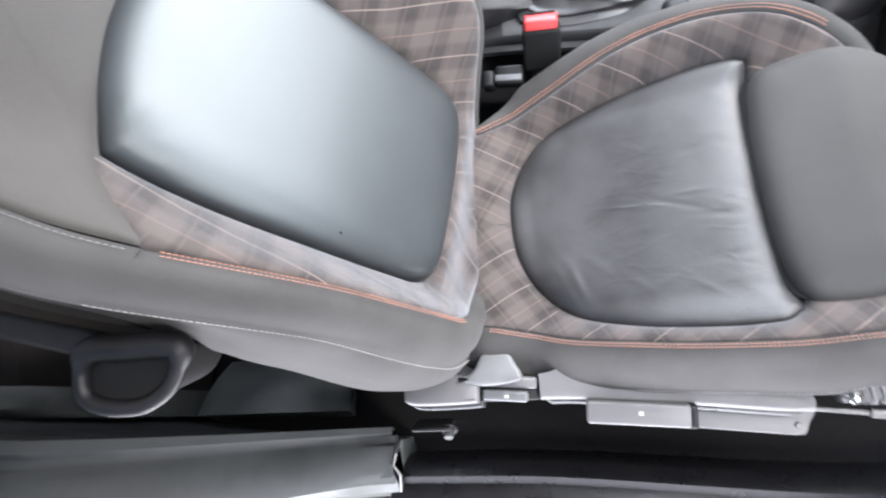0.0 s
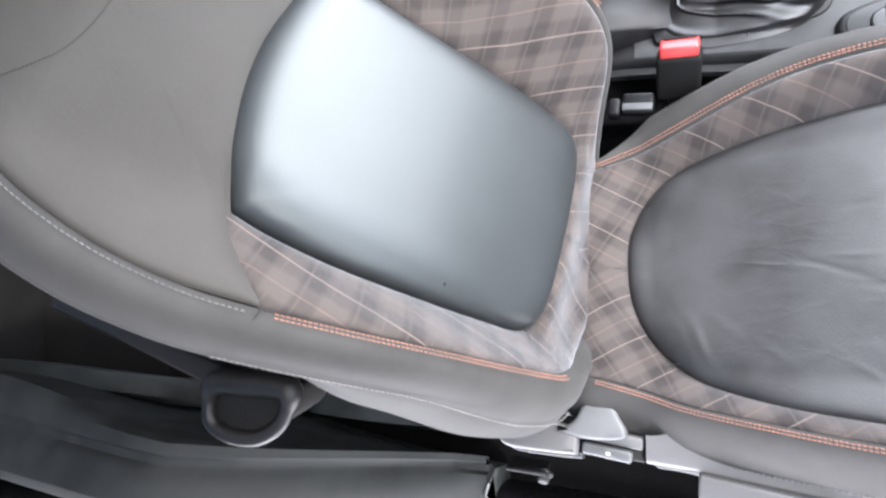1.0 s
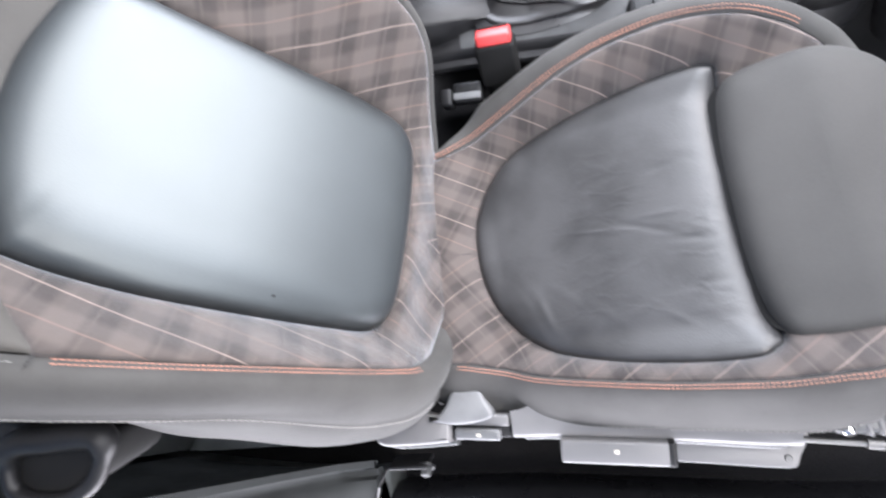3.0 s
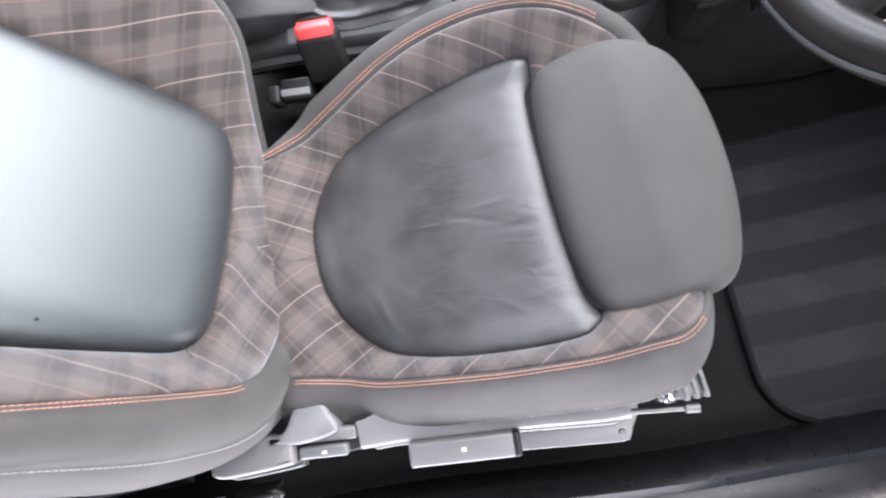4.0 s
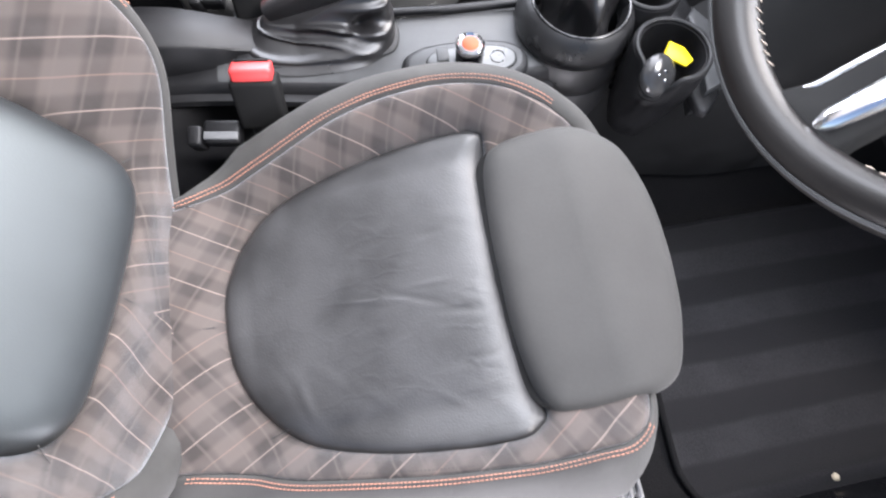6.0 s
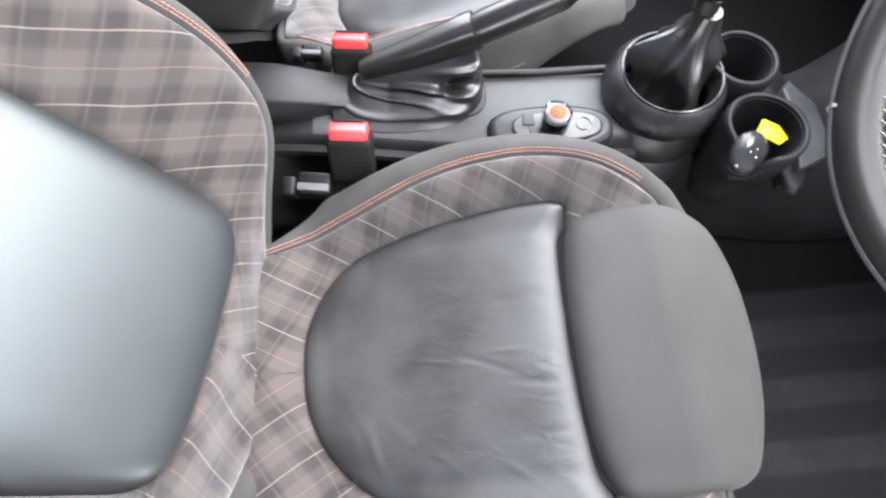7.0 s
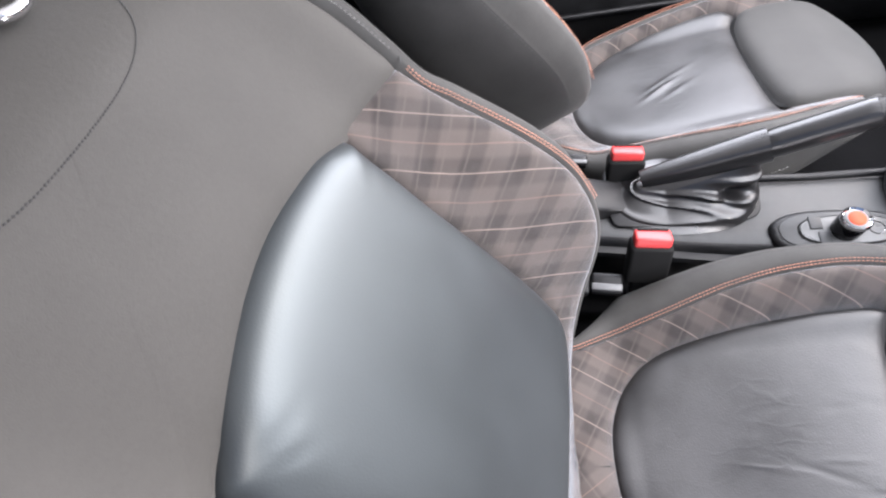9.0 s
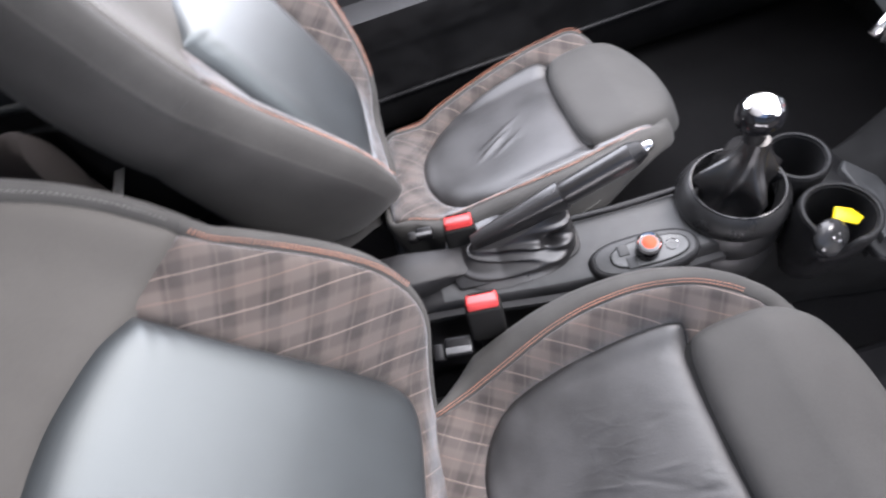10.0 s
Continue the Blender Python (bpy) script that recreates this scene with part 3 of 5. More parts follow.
def wider(half, k):
    """A closed outline about v = VC whose door side is k times as wide."""
    return [(u, v if v >= VC else VC + (k - (k - 1) * 0.7 * ease(u, 0.33, 0.376) * (u < 0.38)) * (v - VC)) for u, v in mirrored(half, VC)]


def make_seat(name, label, cushion_frame, back_frame, folds):
    seat = thing(name, label, "car seat", group="front seats")
    frame_c = new("cushion")
    frame_c.parent = seat
    frame_c.matrix_local = cushion_frame
    frame_b = new("backrest")
    frame_b.parent = seat
    frame_b.matrix_local = back_frame

    c_line = curve(CUSHION_LINE, 240)
    low = lambda u, v: cushion_height(u, v)  # noqa: E731
    leather_line = wider(LEATHER_HALF, 1.07)
    collar("cushion_check_cloth", leather_line, CUSHION_LINE, low, PLAID, frame_c, "grey check cloth with cream and orange threads", 0.007, 0.009, 0.013, cushion_pattern, ruffle, (0.2, VC))
    pillow("cushion_leather", leather_line, lambda u, v: low(u, v) + 0.003, LEATHER, frame_c, "creased black leather centre panel", 0.013, 0.011, 0.017, 220, None, folds, FINE_RINGS)
    # Added black sheet: stands in for the shade in the crevice behind the pad.
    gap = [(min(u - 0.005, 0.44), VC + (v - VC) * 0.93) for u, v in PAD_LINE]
    pillow("pad_gap_shade", gap, lambda u, v: low(u, v) + 0.0062, RUBBER, frame_c, "black sheet standing in for shade under the thigh pad", 0.001, 0.001, 0.01, 120)
    pillow("thigh_pad", PAD_LINE, lambda u, v: 0.010 + low(u, v) * 0.6 - 0.012 * ease(u, 0.44, 0.53), PAD, frame_c, "smooth dark grey thigh support pad", 0.018, 0.04, 0.0135, 160)
    band = lambda u, v: float(np.interp(u, (0.0, 0.03, 0.075, 0.13, 0.17, 0.27, 0.34, 0.37, 0.45), (0.55, 0.95, 1.5, 1.45, 1.35, 1.1, 0.95, 0.85, 0.7))) if v > VC else float(np.interp(u, (-0.02, 0.04, 0.1, 0.17, 0.25, 0.3, 0.38, 0.42, 0.445, 0.46, 0.475), (1.42, 1.40, 1.38, 1.34, 1.30, 1.30, 1.36, 1.25, 0.8, 0.5, 0.35)))  # noqa: E731
    drop = lambda u, v: 1.0 - 0.55 * ease(u, 0.27, 0.46) if v > VC else 0.52 + 0.48 * ease(u, 0.02, 0.30)  # noqa: E731
    hts = np.array([low(*p) for p in c_line])
    fall_in = ((0.0, 0.003), (0.006, -0.003), (0.015, -0.005), (0.025, -0.001), (0.033, 0.012), (0.038, 0.032), (0.041, 0.056), (0.043, 0.080), (0.044, 0.095), (0.041, 0.105), (0.026, 0.116), (-0.03, 0.122))
    fall_out = ((0.0, 0.003), (0.003, -0.002), (0.008, 0.0), (0.015, 0.006), (0.023, 0.016), (0.031, 0.029), (0.038, 0.042), (0.0445, 0.056), (0.0485, 0.068), (0.0475, 0.078), (0.032, 0.086), (-0.03, 0.088))
    skirt("cushion_side", c_line, hts, [(*p, *q) for p, q in zip(fall_in, fall_out)], SIDE, frame_c, "grey side cloth", band, depth=drop)
    edge = outward(c_line)
    keep = [i for i in range(len(c_line)) if -0.02 < c_line[i, 0] < (0.452 if c_line[i, 1] > VC else 0.458)]
    for sign in (1, -1):
        run = [i for i in keep if (c_line[i, 1] - VC) * sign > 0]
        ln = np.array([c_line[i] + edge[i] * 0.0042 * min(1.0, band(*c_line[i])) for i in run])
        ln = ln[np.argsort(ln[:, 0])]
        stitches("stitching", ln, lambda u, v: low(u, v) + 0.0035, ORANGE, frame_c, "double row of orange stitching", 0.0044, 0.0032, 0.0009, (-0.0017, 0.0017))
        fine = np.array([c_line[i] - edge[i] * 0.006 for i in run])
        stitches("seam_thread", fine[np.argsort(fine[:, 0])], lambda u, v: low(u, v) + 0.002, DARKTHREAD, frame_c, "fine dark seam thread", 0.004, 0.0026, 0.0008)
    fall = edge.copy()
    for _ in range(6):
        fall = (fall + np.roll(fall, 1, 0) + np.roll(fall, -1, 0)) / 3
    for sign in (1, -1):
        run = [i for i in range(len(c_line)) if 0.06 < c_line[i, 0] < (0.33 if sign > 0 else 0.42) and (c_line[i, 1] - VC) * sign > 0]
        run.sort(key=lambda i: c_line[i, 0])
        ln = np.array([c_line[i] + fall[i] * (0.0432 if sign > 0 else 0.0468) * band(*c_line[i]) for i in run])
        zs = [hts[i] - (0.077 if sign > 0 else 0.060) * drop(*c_line[i]) for i in run]
        stitches("pale_seam", ln, lambda u, v: zs[int(np.argmin(np.hypot(ln[:, 0] - u, ln[:, 1] - v)))], WHITETHREAD2, frame_c, "faint grey seam", 0.0055, 0.0036, 0.0015, lift=0.0022)
    # backrest
    shield = SHIELD_LINE
    wings = [(l, w + boundary(l) if w > 0.325 else w) for l, w in both(EDGE_IN + EDGE_IN[-1:] + WING_TOP, EDGE_OUT + EDGE_OUT[-1:] + WING_TOP)]
    upper = [(l, w + boundary(l) if abs(l) > 0.2 and w < 0.36 else w) for l, w in both(UPPER_HALF)]
    b_line = curve(both(EDGE_IN + TOP_HALF, EDGE_OUT + TOP_HALF), 260)
    collar("back_check_cloth", shield, wings, back_height, PLAID, frame_b, "grey check cloth side wings", 0.008, 0.010, 0.014, back_pattern, gathers, (0.0, 0.17))
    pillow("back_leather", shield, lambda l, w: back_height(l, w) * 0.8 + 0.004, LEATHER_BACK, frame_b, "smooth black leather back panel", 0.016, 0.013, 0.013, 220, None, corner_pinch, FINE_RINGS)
    pillow("upper_back", upper, lambda l, w: back_height(l, w) + 0.003, GREY, frame_b, "plain grey upper back", 0.006, 0.006, 0.014, 200, centre=(0.0, 0.53))
    bh = np.array([back_height(*p) for p in b_line])
    side_ob = skirt("back_side", b_line, bh, [(a, b, a, b) for a, b in ((0.0, 0.004), (0.005, -0.003), (0.014, -0.007), (0.025, -0.003), (0.036, 0.011), (0.0425, 0.026), (0.044, 0.0295), (0.0455, 0.031), (0.053, 0.046), (0.062, 0.068), (0.064, 0.088), (0.057, 0.106), (0.034, 0.12))], SIDE, frame_b, "grey side bolster cloth with shade painted on the console side", back_width, -0.085, tuck=upper_tuck)
    # Shade on the console side and the bottom is put in as a darker cloth.
    side_ob.data.materials.append(BACK_AND_SHADE_CLOTH)
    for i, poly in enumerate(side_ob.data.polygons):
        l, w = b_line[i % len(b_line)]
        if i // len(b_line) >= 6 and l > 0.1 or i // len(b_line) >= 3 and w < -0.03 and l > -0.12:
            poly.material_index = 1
    skirt("back_rear", b_line, bh * 0, [(a, b, a, b) for a, b in ((0.04, 0.084), (0.014, 0.092), (-0.03, 0.094), (-0.11, 0.098), (-0.222, 0.10))], BACK_AND_SHADE_CLOTH, frame_b, "dark cloth back of the seat")
    eb = outward(b_line)
    for sign in (1, -1):
        run = [i for i in range(len(b_line)) if b_line[i, 0] * sign > 0.1 and (0.085 if sign > 0 else -0.045) < b_line[i, 1] < 0.328 + boundary(sign)]
        ln = np.array([b_line[i] + eb[i] * 0.004 for i in run])
        stitches("stitching", ln[np.argsort(ln[:, 1])], lambda l, w: back_height(l, w) + 0.003, ORANGE, frame_b, "double row of orange stitching", 0.0044, 0.0032, 0.0009, (-0.0018, 0.0018))
        run = [i for i in range(len(b_line)) if b_line[i, 0] * sign > 0.1 and (0.06 if sign > 0 else -0.075) < b_line[i, 1] < (0.45 if sign > 0 else 0.338)]
        ln = np.array([b_line[i] + eb[i] * 0.0455 * back_width(*b_line[i]) for i in run])
        stitches("pale_seam", ln[np.argsort(ln[:, 1])], lambda l, w: back_height(np.sign(l) * (abs(l) - 0.0445), w) - 0.0295, DARKTHREAD if sign > 0 else WHITETHREAD, frame_b, "dark seam" if sign > 0 else "pale grey seam", 0.005, 0.004, 0.0011)
        run = [i for i in range(len(b_line)) if b_line[i, 0] * sign > 0.1 and 0.335 + boundary(sign) < b_line[i, 1] < 0.58]
        ln = np.array([b_line[i] + eb[i] * 0.006 for i in run])
        stitches("pale_seam", ln[np.argsort(ln[:, 1])], lambda l, w: back_height(l, w) + 0.0035, WHITETHREAD2, frame_b, "faint grey seam", 0.005, 0.0034, 0.0007)
        cross = [(sign * (0.2285 + 0.0448 * s), 0.331 + boundary(sign) + 0.012 * s) for s in np.linspace(0, 1, 12)]
        stitches("seam_thread", cross, lambda l, w: back_height(np.sign(l) * 0.23, w) + 0.0065 - 0.032 * (max(0.0, abs(l) - 0.2285) / 0.0448) ** 2.2, DARKTHREAD, frame_b, "dark cross seam", 0.003, 0.003, 0.0012)
        cross = curve([(sign * 0.14, 0.016), (sign * 0.16, 0.002), (sign * 0.18, -0.010)], 20, closed=False)
        stitches("seam_thread", cross, lambda l, w: back_height(l, w) + 0.0035, DARKTHREAD, frame_b, "dark cross seam", 0.003, 0.003, 0.0012)
        cross = curve([(-0.01, VC + sign * 0.148), (0.03, VC + sign * 0.142), (0.085, VC + sign * 0.126)], 24, closed=False)
        stitches("seam_thread", cross, lambda u, v: low(u, v) + 0.0035, DARKTHREAD, frame_c, "dark cross seam", 0.003, 0.003, 0.0012)
    seam = [(u, VC) for u in np.linspace(-0.05, 0.02, 20)]
    stitches("seam_thread", seam, lambda u, v: low(u, v) + 0.0038, DARKTHREAD, frame_c, "dark centre seam", 0.003, 0.003, 0.0012)
    seam = [(0.0, w) for w in np.linspace(-0.08, -0.022, 20)]
    stitches("seam_thread", seam, lambda l, w: back_height(l, w) + 0.0038, DARKTHREAD, frame_b, "dark centre seam", 0.003, 0.003, 0.0012)
    # curved seam of the head area
    arc = curve([(0.118, 0.59), (0.108, 0.555), (0.085, 0.53), (0.04, 0.517), (-0.04, 0.515), (-0.085, 0.522), (-0.11, 0.535), (-0.13, 0.55)], 80, closed=False)
    stitches("seam_thread", arc, lambda l, w: back_height(l, w) + 0.0086, DARKTHREAD, frame_b, "dark curved seam", 0.0028, 0.0028, 0.0011)
    # headrest
    head = [(-0.02, 0.606), (0.07, 0.612), (0.115, 0.64), (0.13, 0.72), (0.115, 0.80), (0.06, 0.84), (-0.02, 0.845)]
    line = curve(head + [(-0.04 - u, w) for u, w in reversed(head) if u > -0.019], 64)
    c = line.mean(0)
    rings = [[(*(c + s * (p - c)), z) for p in line] for s, z in ((0.55, 0.045), (0.85, 0.04), (0.97, 0.022), (1.0, -0.005), (0.97, -0.045), (0.88, -0.07), (0.6, -0.08))]
    part("headrest", loft(rings), GREY, frame_b, "padded grey headrest")
    for s in (-0.089, 0.056):
        part("headrest_post", tube([(s, 0.57, -0.045), (s, 0.62, -0.03), (s, 0.70, -0.02)], 0.0065, 14), CHROME, frame_b, "chrome post")
        ring = [(s + 0.016 * math.cos(a), 0.590 + 0.012 * math.sin(a), -0.012 - 0.012 * math.sin(a)) for a in np.linspace(0, 2 * math.pi, 28, endpoint=False)]
        part("post_guide", tube(ring, 0.0045, 8, True), CHROME, frame_b, "oval chrome post guide")
    return seat


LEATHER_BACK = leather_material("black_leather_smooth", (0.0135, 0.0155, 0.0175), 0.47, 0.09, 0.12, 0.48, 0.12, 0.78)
# The tint puts the blue of sky reflections into the leather's specular colour.
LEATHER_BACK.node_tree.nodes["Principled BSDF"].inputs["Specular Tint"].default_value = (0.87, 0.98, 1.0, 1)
WHITETHREAD2 = grained("faint_thread", (0.15, 0.147, 0.14), 0.7, fine=2000)
driver_seat = make_seat("driver_seat", "grey check and black leather sports seat beside the open door", axes((0.98, 0, 0.2), (0, 1, 0.10), (0.063, 0.0, 0.262)), axes((0.1334, 0.9816, -0.1369), (-0.5461, 0.1881, 0.8163), (0.006, -0.017, 0.3755)), leather_folds)
passenger_seat = make_seat("passenger_seat", "grey check and black leather sports seat beyond the console", axes((0.98, 0, 0.2), (0, 1, -0.20), (0.095, 0.588, 0.201)) @ Matrix.Diagonal((1, -1, 1, 1)), axes((0, 1, 0), (-0.36, 0, 0.93), (0.03, 0.652, 0.372)) @ Matrix.Diagonal((-1, 1, 1, 1)), one_fold)


HINGEGREY = grained("mid_grey_plastic", (0.11, 0.112, 0.114), 0.4, fine=1500, bump=0.25)
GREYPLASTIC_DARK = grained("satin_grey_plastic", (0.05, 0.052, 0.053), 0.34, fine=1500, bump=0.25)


# ---- seat base on the door side ----
def seat_rails(y_shift, name, label):
    b = thing(name, label, "seat rails", group="seat rails", m=pose(0, y_shift, 0))
    part("frame", rounded_box(0.42, 0.40, 0.05, 0.01), PLASTIC, b, "black steel frame", m=pose(0.22, -0.045, 0.145, 0, -8, 0))
    for y in (-0.235, 0.155):
        part("rail", rounded_box(0.56, 0.035, 0.04, 0.006), STEEL, b, "steel slide rail", m=pose(0.22, y, 0.045))
        for x in (0.02, 0.42):
            part("bracket", rounded_box(0.05, 0.03, 0.10, 0.006), PLASTIC, b, m=pose(x, y, 0.10))
    return b


seat_rails(0.0, "slide_rails", "black steel seat frame on slide rails")
seat_rails(0.68, "slide_rails", "black steel seat frame on slide rails")


def side_trim():
    s = thing("seat_side_trim", "grey plastic side trim with levers under the cushion", "seat trim")
    edge = lambda x: float(np.interp(x, (0.105, 0.16, 0.30, 0.40, 0.435), (-0.2985, -0.300, -0.313, -0.324, -0.326)))  # noqa: E731
    top = lambda x: 0.253 - 0.008 * ease(x, 0.15, 0.43)  # noqa: E731
    inner = lambda x: -0.264 + 0.03 * ease(x, 0.105, 0.2)  # noqa: E731
    def section(x):
        y, z, k = edge(x), top(x), 1 - 0.8 * ease(x, 0.41, 0.437)
        return [(x, inner(x), z + 0.004), (x, y + 0.016 * k + 0.004, z), (x, y + 0.005, z - 0.002), (x, y + 0.001, z - 0.006), (x, y, z - 0.011), (x, y + 0.003, z - 0.017 * k - 0.004), (x, y + 0.012, z - 0.023 * k - 0.004), (x, inner(x), z - 0.04)]
    part("cover", loft([section(x) for x in np.linspace(0.105, 0.437, 40)]), GREYPLASTIC, s, "pale grey moulded cover")
    under = [(0.115, -0.27), (0.115, -0.302), (0.150, -0.305), (0.30, -0.318), (0.41, -0.330), (0.428, -0.328), (0.434, -0.318), (0.432, -0.27)]
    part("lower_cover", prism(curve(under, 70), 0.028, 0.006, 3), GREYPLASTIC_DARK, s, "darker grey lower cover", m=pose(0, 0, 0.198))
    shelf = [(0.205, -0.318), (0.210, -0.332), (0.30, -0.341), (0.41, -0.3525), (0.432, -0.3535), (0.438, -0.346), (0.438, -0.30), (0.205, -0.30)]
    part("lower_flange", prism(curve(shelf, 70), 0.006, 0.002), GREYPLASTIC, s, "pale flange under the lever", m=pose(0, 0, 0.200))
    part("flange_screw", lathe([(0.0, 0.002), (0.0035, 0.002), (0.0045, 0.0)], 14), STEEL, s, m=pose(0.427, -0.3425, 0.206))
    tilt = pose(0.229, -0.3195, 0.243, 14, 0, -4.5)
    part("height_lever", rounded_box(0.130, 0.030, 0.024, 0.004, 3), GREYPLASTIC, s, "long grey height lever", m=tilt)
    part("lever_cap", rounded_box(0.011, 0.0305, 0.0245, 0.004, 3), PLASTIC, s, "dark lever end", m=tilt @ pose(0.0665, 0, 0))
    part("lever_mark", rounded_box(0.006, 0.005, 0.0006, 0.0002, 1), PAINT, s, "small pale printed mark", m=tilt @ pose(0.003, 0.002, 0.0121))
    part("recess", rounded_box(0.088, 0.034, 0.02, 0.003, 2), PLASTIC, s, "dark recess of the tilt lever", m=pose(0.060, -0.281, 0.232))
    part("recess_top", rounded_box(0.084, 0.016, 0.016, 0.004, 3), GREYPLASTIC, s, m=pose(0.060, -0.2715, 0.243, 10, 0, -5))
    part("tilt_lever", rounded_box(0.064, 0.015, 0.016, 0.004, 3), HINGEGREY, s, "grey tilt lever", m=pose(0.056, -0.2905, 0.243, 12, 0, -5))
    part("lever_mark", rounded_box(0.006, 0.004, 0.0006, 0.0002, 1), PAINT, s, "small pale printed mark", m=pose(0.058, -0.2905, 0.243, 12, 0, -5) @ pose(0, 0, 0.0081))
    cap = [(-0.092, -0.288), (-0.088, -0.296), (-0.072, -0.3005), (-0.03, -0.301), (0.012, -0.2995), (0.018, -0.296), (0.019, -0.268), (0.012, -0.2655), (-0.03, -0.255), (-0.075, -0.25), (-0.09, -0.268)]
    part("rear_cap", prism(curve(cap, 80), 0.03, 0.006, 3), GREYPLASTIC, s, "pale grey rear cap", m=pose(0, 0, 0.226, 0, 0, 0))
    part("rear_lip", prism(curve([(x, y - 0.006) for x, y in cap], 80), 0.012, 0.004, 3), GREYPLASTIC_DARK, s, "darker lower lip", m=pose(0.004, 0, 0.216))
    tab = [(-0.012, -0.268), (0.004, -0.2625), (0.016, -0.252), (0.023, -0.238), (0.030, -0.231), (0.040, -0.228), (0.058, -0.230), (0.067, -0.234), (0.072, -0.244), (0.080, -0.270), (0.03, -0.277)]
    part("hinge_cover", prism(curve(tab, 80), 0.05, 0.006, 3), HINGEGREY, s, "raised grey hinge cover with rounded top", m=pose(0, 0, 0.211))
    part("spring_bar", tube([(0.40, -0.316, 0.206), (0.515, -0.330, 0.212)], 0.0035), STEEL, s, "thin steel bar")
    part("bar_end", tube([(0.508, -0.329, 0.212), (0.524, -0.331, 0.2125)], 0.0065), STEEL, s)
    return s


side_trim()


def seat_motor():
    """Linkage at the front end of the cushion frame."""
    s = thing("seat_linkage", "grey metal linkage under the cushion front", "seat linkage", m=pose(0.004, 0.012, 0.024))
    part("bracket", rounded_box(0.055, 0.05, 0.026, 0.006), GREYPLASTIC_DARK, s, m=pose(0.50, -0.304, 0.190))
    part("bolt_head", lathe([(0.0, 0.008), (0.006, 0.008), (0.0075, 0.006), (0.0075, 0.0)], 18), CHROME, s, m=pose(0.485, -0.322, 0.200, 70, 0, 0))
    part("washer", lathe([(0.0, 0.003), (0.011, 0.003), (0.012, 0.0)], 20), STEEL, s, m=pose(0.485, -0.320, 0.199, 70, 0, 0))
    for i in range(3):
        part("rib", rounded_box(0.006, 0.036, 0.028, 0.002), GREYPLASTIC, s, m=pose(0.506 + 0.012 * i, -0.314, 0.191))
    return s


seat_motor()


def belt_anchor():
    a = thing("belt_anchor", "dark bolted belt anchor low beside the seat", "belt anchor", m=pose(0.012, -0.003, 0.026))
    part("plate", rounded_box(0.06, 0.006, 0.04, 0.002), PLASTIC, a, m=pose(-0.075, -0.325, 0.17, 20, 0, 0))
    part("bolt_head", lathe([(0.0, 0.011), (0.007, 0.011), (0.0085, 0.008), (0.0085, 0.0)], 6), GREYPLASTIC_DARK, a, "worn dark bolt head", m=pose(-0.05, -0.334, 0.175, 60, 0, 0))
    part("washer", lathe([(0.0, 0.003), (0.0125, 0.003), (0.0135, 0.0)], 20), PLASTIC, a, m=pose(-0.05, -0.331, 0.173, 60, 0, 0))
    return a


belt_anchor()


# ---- buckles ----
def buckle(name, x, y, z, label):
    b = thing(name, label, "belt buckle", group="belt buckles", m=pose(x, y, z, -20, 0, -6))
    part("body", rounded_box(0.056, 0.032, 0.066, 0.006, 3), RUBBER, b, "black plastic body", m=pose(0, 0, -0.037))
    part("button", rounded_box(0.048, 0.024, 0.017, 0.004, 3), RED, b, "red release button", m=pose(0, 0, 0.002))
    part("slot", rounded_box(0.040, 0.004, 0.006, 0.001), RUBBER, b, m=pose(0, 0.0085, 0.0095))
    part("stalk", rounded_box(0.036, 0.015, 0.10, 0.005), PLASTIC, b, "flexible black stalk", m=pose(0.0, 0.0, -0.11))
    return b


buckle("belt_buckle", 0.161, 0.226, 0.368, "black belt buckle with red button beside the driver seat")
buckle("belt_buckle", 0.161, 0.394, 0.342, "black belt buckle with red button beside the passenger seat")


def hinge_cap(x, y, z, label, k=1.0):
    h = thing("seat_hinge_cap", label, "hinge cap", group="hinge caps")
    part("cap", rounded_box(0.045 * k, 0.03 * k, 0.022, 0.005, 3), PLASTIC, h, "dark cap", m=pose(x, y, z, 15, 0, -8))
    part("strip", rounded_box(0.042 * k, 0.010 * k, 0.004, 0.0015, 2), HINGEGREY, h, "pale grey strip", m=pose(x, y, z, 15, 0, -8) @ pose(0, -0.006 * k, 0.0112))
    part("pivot", rounded_box(0.018, 0.026 * k, 0.03, 0.004), PLASTIC, h, "black pivot", m=pose(x - 0.033 * k, y, z - 0.004, 15, 0, -8))
    return h


hinge_cap(0.105, 0.195, 0.30, "small grey plastic hinge cap beside the driver seat")
hinge_cap(0.095, 0.43, 0.288, "small grey plastic hinge cap beside the passenger seat", 0.7)


